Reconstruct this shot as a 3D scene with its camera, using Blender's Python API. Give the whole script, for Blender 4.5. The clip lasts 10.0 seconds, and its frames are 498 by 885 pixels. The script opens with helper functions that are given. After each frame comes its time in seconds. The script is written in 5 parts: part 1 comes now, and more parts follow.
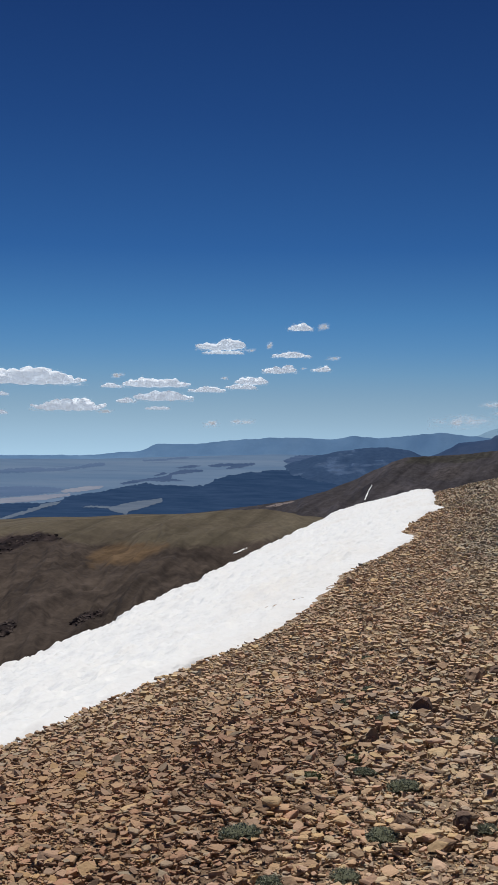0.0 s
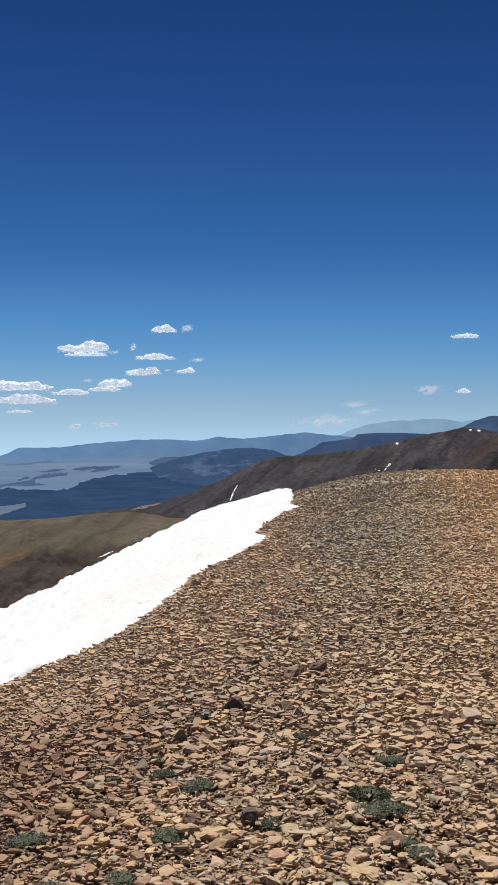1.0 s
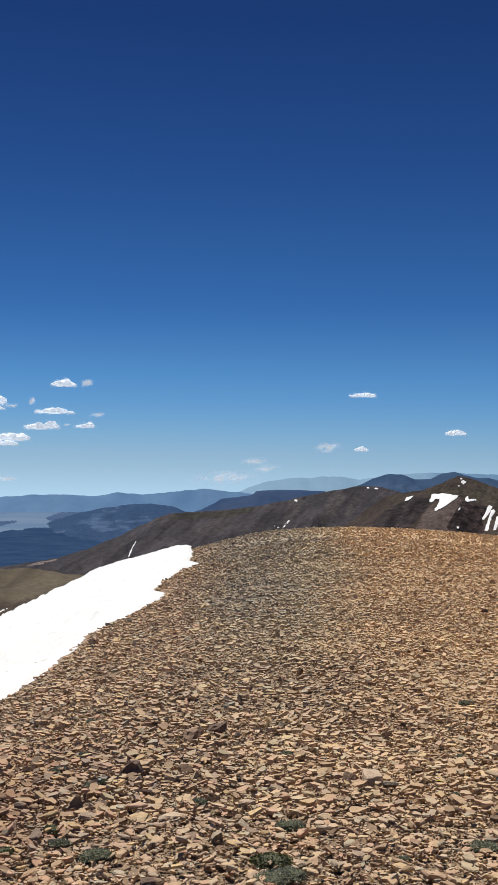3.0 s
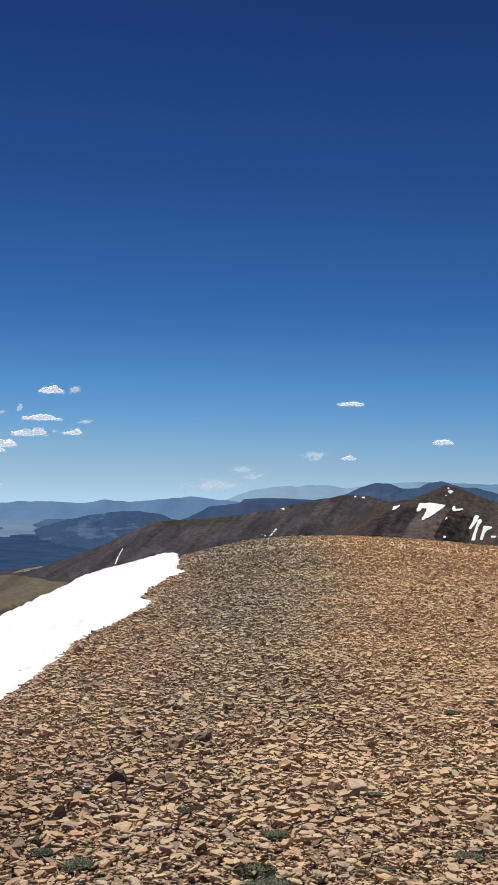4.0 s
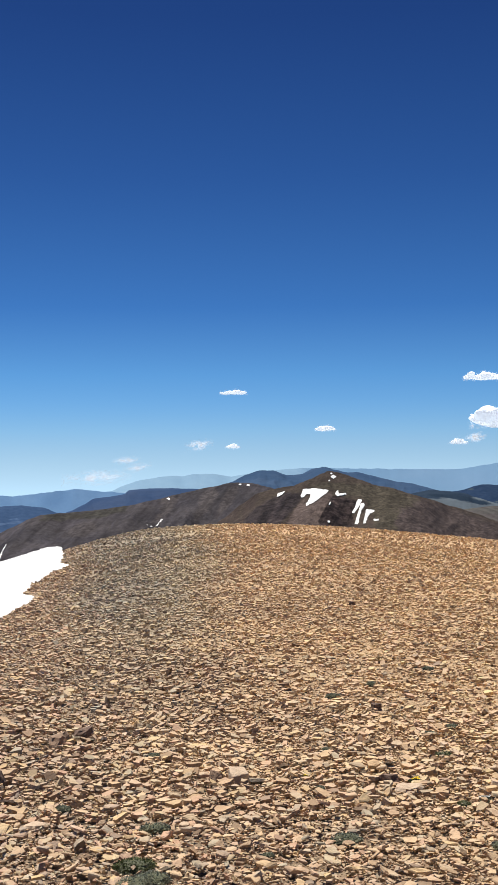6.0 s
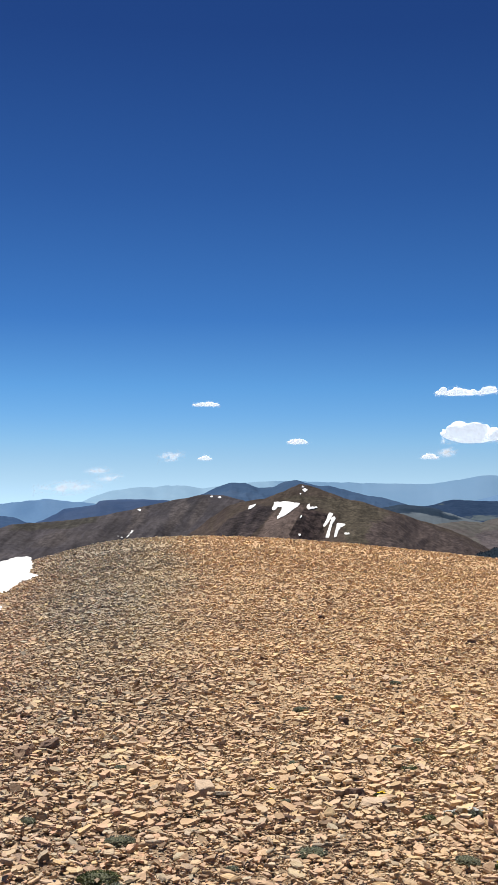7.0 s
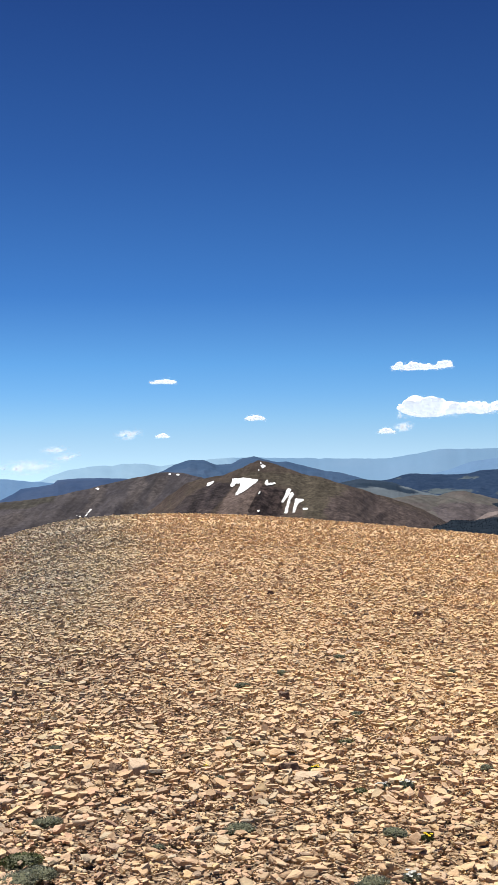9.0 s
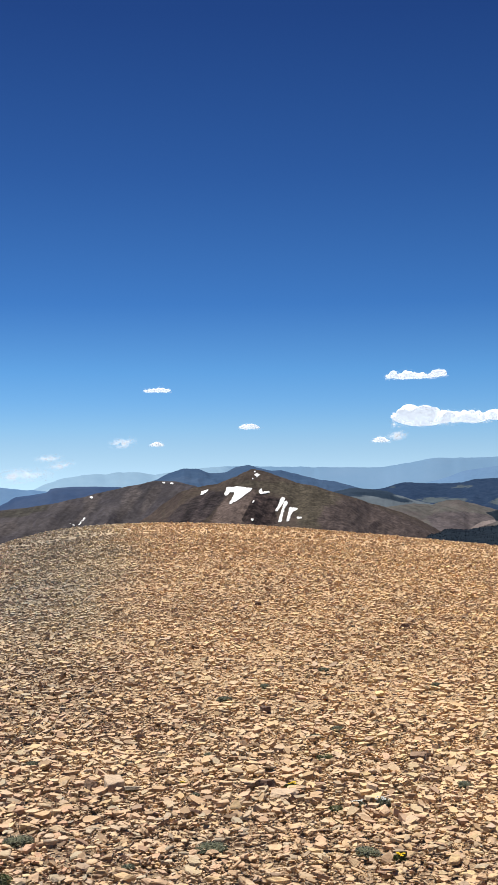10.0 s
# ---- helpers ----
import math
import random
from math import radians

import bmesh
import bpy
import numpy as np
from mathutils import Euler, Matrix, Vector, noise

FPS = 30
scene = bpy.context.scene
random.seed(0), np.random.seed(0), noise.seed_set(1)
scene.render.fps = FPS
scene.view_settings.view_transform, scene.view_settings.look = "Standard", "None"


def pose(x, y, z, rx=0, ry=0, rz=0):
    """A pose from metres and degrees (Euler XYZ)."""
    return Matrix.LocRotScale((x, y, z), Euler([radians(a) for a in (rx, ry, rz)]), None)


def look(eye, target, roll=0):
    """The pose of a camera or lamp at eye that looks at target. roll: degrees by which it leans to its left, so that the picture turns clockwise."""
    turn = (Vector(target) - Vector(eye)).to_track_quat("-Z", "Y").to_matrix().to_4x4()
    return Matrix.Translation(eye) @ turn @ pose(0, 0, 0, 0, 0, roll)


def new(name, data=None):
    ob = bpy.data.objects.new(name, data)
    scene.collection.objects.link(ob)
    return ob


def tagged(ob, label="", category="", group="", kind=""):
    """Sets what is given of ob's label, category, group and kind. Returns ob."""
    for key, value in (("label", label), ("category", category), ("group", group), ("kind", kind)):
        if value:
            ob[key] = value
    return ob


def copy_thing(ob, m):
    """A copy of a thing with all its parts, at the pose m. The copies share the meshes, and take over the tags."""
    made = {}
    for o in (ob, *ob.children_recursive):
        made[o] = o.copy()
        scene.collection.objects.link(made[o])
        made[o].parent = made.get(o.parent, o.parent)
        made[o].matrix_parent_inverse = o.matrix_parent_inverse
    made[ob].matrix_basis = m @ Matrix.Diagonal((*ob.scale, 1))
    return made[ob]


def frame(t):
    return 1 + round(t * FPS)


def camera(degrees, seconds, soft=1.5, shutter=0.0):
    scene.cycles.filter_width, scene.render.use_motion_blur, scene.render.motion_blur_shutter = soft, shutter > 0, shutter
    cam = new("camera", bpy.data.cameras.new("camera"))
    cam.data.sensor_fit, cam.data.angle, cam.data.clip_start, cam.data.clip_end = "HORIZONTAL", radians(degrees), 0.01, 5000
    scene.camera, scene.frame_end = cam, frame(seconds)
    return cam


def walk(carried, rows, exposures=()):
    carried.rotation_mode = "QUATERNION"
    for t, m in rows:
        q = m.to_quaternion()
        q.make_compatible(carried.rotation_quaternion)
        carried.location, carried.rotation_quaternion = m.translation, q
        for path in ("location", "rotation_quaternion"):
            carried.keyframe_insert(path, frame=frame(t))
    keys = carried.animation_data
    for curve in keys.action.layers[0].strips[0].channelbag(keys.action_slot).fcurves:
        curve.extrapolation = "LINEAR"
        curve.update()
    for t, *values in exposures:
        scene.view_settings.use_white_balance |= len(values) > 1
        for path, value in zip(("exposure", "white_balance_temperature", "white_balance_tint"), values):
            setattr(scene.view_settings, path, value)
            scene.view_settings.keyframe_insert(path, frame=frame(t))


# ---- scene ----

# ------------------------------------------------------------------ camera
cam = camera(25.14, 10.0, soft=1.55)
PATH = [
    (0.0, pose(-0.340, -0.046, -0.042, 88.21, -0.66, 13.14)),
    (0.3, pose(-0.239, -0.051, -0.035, 88.48, -0.14, 10.85)),
    (0.5, pose(-0.147, -0.057, -0.023, 88.53, 0.04, 9.63)),
    (0.7, pose(-0.061, -0.059, -0.020, 88.45, -0.09, 8.28)),
    (1.0, pose(0.017, -0.054, -0.012, 88.32, 0.04, 6.21)),
    (1.2, pose(0.018, -0.040, -0.018, 88.62, 0.13, 5.40)),
    (1.5, pose(-0.022, -0.024, -0.019, 89.55, 0.21, 5.10)),
    (2.0, pose(-0.032, 0.015, -0.017, 90.55, 0.04, 5.18)),
    (2.5, pose(-0.010, -0.012, -0.003, 90.72, 0.00, 3.33)),
    (3.0, pose(-0.004, -0.014, -0.003, 91.23, -0.60, 1.08)),
    (3.2, pose(-0.004, -0.013, -0.003, 91.40, -0.97, 0.54)),
    (4.3, pose(0.000, -0.001, -0.001, 91.66, -1.03, 0.36)),
    (4.5, pose(0.000, 0.000, -0.000, 91.68, -1.02, -0.00)),
    (5.0, pose(0.009, -0.002, 0.007, 91.93, -0.78, -2.00)),
    (5.5, pose(0.054, 0.027, 0.003, 91.37, 0.15, -4.41)),
    (5.7, pose(0.061, 0.027, 0.003, 91.04, 0.52, -5.00)),
    (6.8, pose(0.078, 0.015, 0.005, 91.68, -0.09, -6.59)),
    (7.0, pose(0.073, 0.005, 0.007, 91.75, -0.21, -6.92)),
    (7.5, pose(0.063, -0.009, 0.012, 92.05, -0.25, -7.69)),
    (8.0, pose(0.057, -0.011, 0.012, 92.53, 0.26, -9.11)),
    (8.5, pose(0.093, 0.021, -0.007, 91.98, 1.11, -11.56)),
    (8.7, pose(0.136, 0.030, 0.000, 91.43, 1.14, -11.18)),
    (9.0, pose(0.252, 0.042, -0.000, 90.55, 0.65, -9.07)),
    (9.2, pose(0.322, 0.039, 0.014, 90.03, 0.59, -7.55)),
    (9.5, pose(0.366, 0.037, 0.028, 89.81, 0.44, -6.66)),
    (9.7, pose(0.373, 0.044, 0.025, 90.13, 0.66, -7.13)),
    (10.0, pose(0.360, 0.055, 0.035, 90.99, 0.58, -9.37)),
]
walk(cam, PATH, exposures=((0.0, -0.42, 6230, 10), (0.5, -0.25, 6260, 10), (1.0, -0.12, 6290, 10), (2.0, -0.09, 6320, 10), (3.0, -0.05, 6360, 10), (4.5, -0.02, 6380, 10), (5.0, 0.08, 6390, 10), (5.5, 0.22, 6400, 10), (7.0, 0.39, 6430, 10), (8.0, 0.46, 6470, 10), (8.5, 0.5, 6490, 10), (9.0, 0.55, 6490, 10), (9.5, 0.44, 6480, 10), (10.0, 0.43, 6470, 10)))

# ------------------------------------------------------------------ light
SUN_AZ, SUN_EL = -25.0, 66.0         # ahead of the viewer, a little to the left, near midday

world = bpy.data.worlds.new("world")
scene.world = world
world.use_nodes = True
wn, wl = world.node_tree.nodes, world.node_tree.links
wn.clear()
w_out = wn.new("ShaderNodeOutputWorld")
w_bg = wn.new("ShaderNodeBackground")
w_sky = wn.new("ShaderNodeTexSky")
w_sky.sky_type = "NISHITA"
w_sky.sun_disc = False
w_sky.sun_elevation = radians(SUN_EL)
w_sky.sun_rotation = radians(SUN_AZ)
w_sky.altitude = 3900
w_sky.air_density, w_sky.dust_density, w_sky.ozone_density = 1.0, 0.35, 2.5
w_co = wn.new("ShaderNodeTexCoord")
# on a summit the horizon lies below the level line
w_map = wn.new("ShaderNodeVectorMath")
w_map.operation = "MULTIPLY_ADD"
w_map.inputs[1].default_value = (1, 1, 1.6)
w_map.inputs[2].default_value = (0, 0, 0.09)
w_sep = wn.new("ShaderNodeSeparateXYZ")
w_z = wn.new("ShaderNodeMapRange")
w_z.inputs["From Min"].default_value, w_z.inputs["From Max"].default_value = -0.05, 0.45
w_ramp = wn.new("ShaderNodeValToRGB")          # thin dry air: the blue deepens fast above the horizon
for _p, _c in ((0.06, (1.22, 1.13, 0.98)), (0.16, (0.89, 1.15, 1.1)), (0.26, (0.59, 1.01, 1.14)), (0.38, (0.335, 0.71, 1.01)), (0.6, (0.228, 0.49, 0.81)), (0.85, (0.158, 0.33, 0.625))):
    _e = w_ramp.color_ramp.elements.new(_p)
    _e.color = (*_c, 1)
w_ramp.color_ramp.elements[0].color = (1.2, 1.09, 0.9, 1)
w_ramp.color_ramp.elements[-1].color = (0.155, 0.325, 0.62, 1)
w_mul = wn.new("ShaderNodeMix")
w_mul.data_type, w_mul.blend_type = "RGBA", "MULTIPLY"
w_mul.inputs[0].default_value = 1.0
wl.new(w_co.outputs["Generated"], w_map.inputs[0])
wl.new(w_co.outputs["Generated"], w_sep.inputs[0])
wl.new(w_sep.outputs["Z"], w_z.inputs["Value"])
wl.new(w_z.outputs[0], w_ramp.inputs["Fac"])
wl.new(w_map.outputs[0], w_sky.inputs["Vector"])
wl.new(w_sky.outputs[0], w_mul.inputs[6])
wl.new(w_ramp.outputs["Color"], w_mul.inputs[7])
# haze: near the horizon the sky keeps its brightness but loses its hue
w_bw = wn.new("ShaderNodeRGBToBW")
w_tint = wn.new("ShaderNodeMix")
w_tint.data_type, w_tint.blend_type = "RGBA", "MULTIPLY"
w_tint.inputs[0].default_value = 1.0
w_tint.inputs[7].default_value = (0.69, 1.03, 1.32, 1)
w_haze = wn.new("ShaderNodeMapRange")
w_haze.interpolation_type = "SMOOTHSTEP"
w_haze.inputs["From Min"].default_value, w_haze.inputs["From Max"].default_value = -0.03, 0.06
w_haze.inputs["To Min"].default_value, w_haze.inputs["To Max"].default_value = 0.9, 0.0
w_mix = wn.new("ShaderNodeMix")
w_mix.data_type = "RGBA"
wl.new(w_mul.outputs[2], w_bw.inputs[0])
wl.new(w_bw.outputs[0], w_tint.inputs[6])
wl.new(w_sep.outputs["Z"], w_haze.inputs["Value"])
wl.new(w_haze.outputs[0], w_mix.inputs[0])
wl.new(w_mul.outputs[2], w_mix.inputs[6])
wl.new(w_tint.outputs[2], w_mix.inputs[7])
wl.new(w_mix.outputs[2], w_bg.inputs["Color"])
w_bg.inputs["Strength"].default_value = 0.09
wl.new(w_bg.outputs[0], w_out.inputs["Surface"])

sun = new("sun", bpy.data.lights.new("sun", "SUN"))
sun.data.energy, sun.data.angle, sun.data.color = 4.75, radians(0.53), (1.0, 0.95, 0.87)
_sd = Vector((math.sin(radians(SUN_AZ)) * math.cos(radians(SUN_EL)), math.cos(radians(SUN_AZ)) * math.cos(radians(SUN_EL)), math.sin(radians(SUN_EL))))
sun.matrix_world = look(_sd * 50, (0, 0, 0))


# ------------------------------------------------------------------ materials
class Mat:
    """A node material, put together by short calls."""

    def __init__(self, name, rough=0.9, spec=0.2):
        self.m = bpy.data.materials.new(name)
        self.m.use_nodes = True
        self.n, self.l = self.m.node_tree.nodes, self.m.node_tree.links
        self.b = self.n["Principled BSDF"]
        self.b.inputs["Roughness"].default_value = rough
        self.b.inputs["Specular IOR Level"].default_value = spec
        self.geo = self.n.new("ShaderNodeNewGeometry")

    def pos(self, scale=(1, 1, 1), turn=0):
        v = self.n.new("ShaderNodeMapping")
        v.inputs["Scale"].default_value = scale
        v.inputs["Rotation"].default_value = (0, 0, radians(turn))
        self.l.new(self.geo.outputs["Position"], v.inputs["Vector"])
        return v.outputs[0]

    def noise(self, scale, detail=4, vec=None, rough=0.55, lo=0.0, hi=1.0):
        t = self.n.new("ShaderNodeTexNoise")
        t.inputs["Scale"].default_value, t.inputs["Detail"].default_value, t.inputs["Roughness"].default_value = scale, detail, rough
        self.l.new(vec if vec is not None else self.geo.outputs["Position"], t.inputs["Vector"])
        return self.span(t.outputs["Fac"], lo, hi) if (lo, hi) != (0.0, 1.0) else t.outputs["Fac"]

    def span(self, x, lo, hi, a=0.0, b=1.0):
        r = self.n.new("ShaderNodeMapRange")
        r.interpolation_type = "SMOOTHSTEP"
        r.inputs["From Min"].default_value, r.inputs["From Max"].default_value = lo, hi
        r.inputs["To Min"].default_value, r.inputs["To Max"].default_value = a, b
        self.l.new(x, r.inputs["Value"])
        return r.outputs[0]

    def math(self, op, a, b=None):
        k = self.n.new("ShaderNodeMath")
        k.operation = op
        for i, v in enumerate((a, b)):
            if v is None:
                continue
            if isinstance(v, (int, float)):
                k.inputs[i].default_value = v
            else:
                self.l.new(v, k.inputs[i])
        return k.outputs[0]

    def ramp(self, x, stops):
        r = self.n.new("ShaderNodeValToRGB")
        e = r.color_ramp.elements
        while len(e) < len(stops):
            e.new(0.5)
        for k, (p, c) in zip(e, stops):
            k.position, k.color = p, (*c, 1)
        self.l.new(x, r.inputs["Fac"])
        return r.outputs["Color"]

    def mix(self, fac, a, b, blend="MIX"):
        k = self.n.new("ShaderNodeMix")
        k.data_type, k.blend_type = "RGBA", blend
        for i, v in ((0, fac), (6, a), (7, b)):
            if isinstance(v, (int, float)):
                k.inputs[i].default_value = v
            elif isinstance(v, tuple):
                k.inputs[i].default_value = (*v, 1)
            else:
                self.l.new(v, k.inputs[i])
        return k.outputs[2]

    def axis(self, name, of="Position"):
        s = self.n.new("ShaderNodeSeparateXYZ")
        self.l.new(self.geo.outputs[of], s.inputs[0])
        return s.outputs[name]

    def colour(self, c):
        if isinstance(c, tuple):
            self.b.inputs["Base Color"].default_value = (*c, 1)
        else:
            self.l.new(c, self.b.inputs["Base Color"])

    def bump(self, h, dist, strength=0.6):
        k = self.n.new("ShaderNodeBump")
        k.inputs["Distance"].default_value, k.inputs["Strength"].default_value = dist, strength
        self.l.new(h, k.inputs["Height"])
        self.l.new(k.outputs[0], self.b.inputs["Normal"])


def zone(m):
    """0 on the brown crest beside the snow, 1 on the tan ground of the summit dome."""
    wob = m.noise(0.12, 3)
    u = m.math("ADD", m.axis("X"), m.math("MULTIPLY", m.axis("Y"), -0.02))
    u = m.math("ADD", u, m.math("MULTIPLY", m.math("SUBTRACT", wob, 0.5), 8.0))
    return m.span(u, -1.6, 2.2)


def weathered(m, c):
    """Two broad tints of the scree: olive-grey lichened stone along the crest, orange stone on the far flank."""
    wob = m.math("MULTIPLY", m.math("SUBTRACT", m.noise(0.16, 4), 0.5), 5.0)
    u = m.math("ADD", m.math("DIVIDE", m.axis("X"), m.math("MAXIMUM", m.axis("Y"), 4.0)), m.math("MULTIPLY", wob, 0.022))
    band = m.math("MULTIPLY", m.span(u, -0.1, -0.03), m.span(u, 0.1, 0.025))
    olive = m.math("MULTIPLY", band, m.span(m.axis("Y"), 5.0, 22.0))
    c = m.mix(olive, c, m.mix(1.0, c, (0.84, 0.95, 1.04), "MULTIPLY"))
    flank = m.span(m.math("ADD", m.axis("X"), wob), -0.5, 8.0)
    c = m.mix(flank, c, m.mix(1.0, c, (1.04, 1.01, 0.94), "MULTIPLY"))
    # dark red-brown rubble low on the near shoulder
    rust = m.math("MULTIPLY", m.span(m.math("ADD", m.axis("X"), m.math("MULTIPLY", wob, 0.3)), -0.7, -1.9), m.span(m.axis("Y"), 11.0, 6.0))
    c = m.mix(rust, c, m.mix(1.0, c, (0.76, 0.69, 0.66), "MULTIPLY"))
    # drifts of paler and darker stone, a step or two across
    c = m.mix(1.0, c, m.ramp(m.noise(0.8, 5, rough=0.6), [(0.3, (0.84, 0.83, 0.85)), (0.5, (1.0, 1.0, 1.0)), (0.7, (1.12, 1.1, 1.06))]), "MULTIPLY")
    return m.mix(1.0, c, (1.12, 1.075, 0.97), "MULTIPLY")


def rock_material(name, rnd):
    m = Mat(name, 0.88, 0.25)
    src = m.n.new("ShaderNodeObjectInfo").outputs["Random"] if rnd == "object" else m.geo.outputs["Random Per Island"]
    tan = m.ramp(src, [(0.0, (0.3, 0.21, 0.14)), (0.07, (0.5, 0.36, 0.23)), (0.2, (0.62, 0.46, 0.29)), (0.32, (0.55, 0.385, 0.29)), (0.44, (0.62, 0.5, 0.29)), (0.55, (0.44, 0.37, 0.28)),
                       (0.66, (0.6, 0.455, 0.27)), (0.76, (0.55, 0.38, 0.265)), (0.9, (0.61, 0.475, 0.325)), (1.0, (0.46, 0.355, 0.285))])
    grey = m.ramp(src, [(0.0, (0.19, 0.13, 0.09)), (0.1, (0.42, 0.29, 0.19)), (0.24, (0.55, 0.4, 0.26)), (0.36, (0.48, 0.29, 0.2)), (0.48, (0.58, 0.41, 0.3)), (0.58, (0.37, 0.335, 0.26)),
                        (0.68, (0.58, 0.41, 0.22)), (0.8, (0.46, 0.32, 0.23)), (0.9, (0.36, 0.29, 0.23)), (1.0, (0.66, 0.5, 0.3))])
    grey = m.mix(1.0, grey, (0.985, 1.03, 1.085), "MULTIPLY")
    c = m.mix(zone(m), grey, tan)
    # some stones darker, for lichen and for shadow put into the colour; some paler
    odd = m.ramp(m.math("FRACT", m.math("MULTIPLY", src, 61.7)), [(0.0, (0.58, 0.58, 0.6)), (0.1, (0.74, 0.73, 0.73)), (0.18, (1.0, 1.0, 1.0)), (0.85, (1.04, 1.04, 1.03)), (1.0, (1.12, 1.11, 1.09))])
    c = m.mix(1.0, c, odd, "MULTIPLY")
    stain = m.noise(11.0, 7, rough=0.68, lo=0.4, hi=0.72)
    c = m.mix(m.math("MULTIPLY", stain, 0.42), c, (0.3, 0.185, 0.115))
    dust = m.noise(26.0, 6, rough=0.7, lo=0.5, hi=0.7)
    c = m.mix(m.math("MULTIPLY", dust, 0.3), c, (0.6, 0.45, 0.29))
    lichen = m.noise(38.0, 3, lo=0.62, hi=0.7)
    c = m.mix(m.math("MULTIPLY", lichen, 0.35), c, (0.15, 0.13, 0.1))
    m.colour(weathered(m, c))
    m.bump(m.noise(60.0, 6), 0.009, 0.55)
    return m.m


M_STONE = rock_material("scree_stone", "island")
M_SLAB = rock_material("loose_slab", "object")


def ground_material():
    m = Mat("gravel_and_soil", 0.95, 0.15)
    g = m.noise(30.0, 8, rough=0.7)
    tan = m.ramp(g, [(0.34, (0.18, 0.122, 0.083)), (0.5, (0.56, 0.41, 0.275)), (0.68, (0.7, 0.53, 0.365))])
    grey = m.ramp(g, [(0.34, (0.12, 0.086, 0.062)), (0.5, (0.38, 0.29, 0.215)), (0.68, (0.5, 0.39, 0.29))])
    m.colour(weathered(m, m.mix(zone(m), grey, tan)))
    m.bump(m.noise(45.0, 8, rough=0.75), 0.04, 0.9)
    return m.m


M_GROUND = ground_material()


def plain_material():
    """Dry grass parkland with faint belts of scrub, with the haze mixed into its colours."""
    m = Mat("hazy_valley_grass", 1.0, 0.0)
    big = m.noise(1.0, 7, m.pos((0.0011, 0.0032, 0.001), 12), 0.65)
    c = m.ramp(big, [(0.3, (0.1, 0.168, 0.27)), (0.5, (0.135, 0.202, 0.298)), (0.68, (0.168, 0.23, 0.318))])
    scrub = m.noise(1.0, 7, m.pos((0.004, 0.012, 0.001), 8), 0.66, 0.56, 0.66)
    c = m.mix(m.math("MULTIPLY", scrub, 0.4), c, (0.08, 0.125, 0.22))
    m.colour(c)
    return m.m


def vale_material(name, a, b, scale=0.012):
    m = Mat(name, 1.0, 0.0)
    m.colour(m.ramp(m.noise(1.0, 7, m.pos((scale, scale * 1.6, scale)), 0.66), [(0.32, a), (0.66, b)]))
    return m.m


# Valley cover with haze in its colour: bluer and paler the farther off.
M_VALE_WOOD = vale_material("hazy_valley_forest", (0.019, 0.045, 0.1), (0.036, 0.068, 0.135))
M_VALE_BELT = vale_material("hazy_valley_woodland", (0.048, 0.085, 0.165), (0.08, 0.122, 0.21))
M_VALE_FAR = vale_material("hazy_far_valley", (0.085, 0.14, 0.24), (0.115, 0.17, 0.275), 0.006)
M_VALE_MEADOW = vale_material("hazy_valley_meadow", (0.1, 0.135, 0.19), (0.15, 0.185, 0.235), 0.008)
M_VALE_PALE = vale_material("hazy_dry_meadow", (0.19, 0.22, 0.29), (0.27, 0.29, 0.34), 0.006)
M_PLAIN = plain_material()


def bearing(az, el, dist):
    a, e = radians(az), radians(el)
    return (dist * math.sin(a), dist * math.cos(a), dist * math.tan(e))


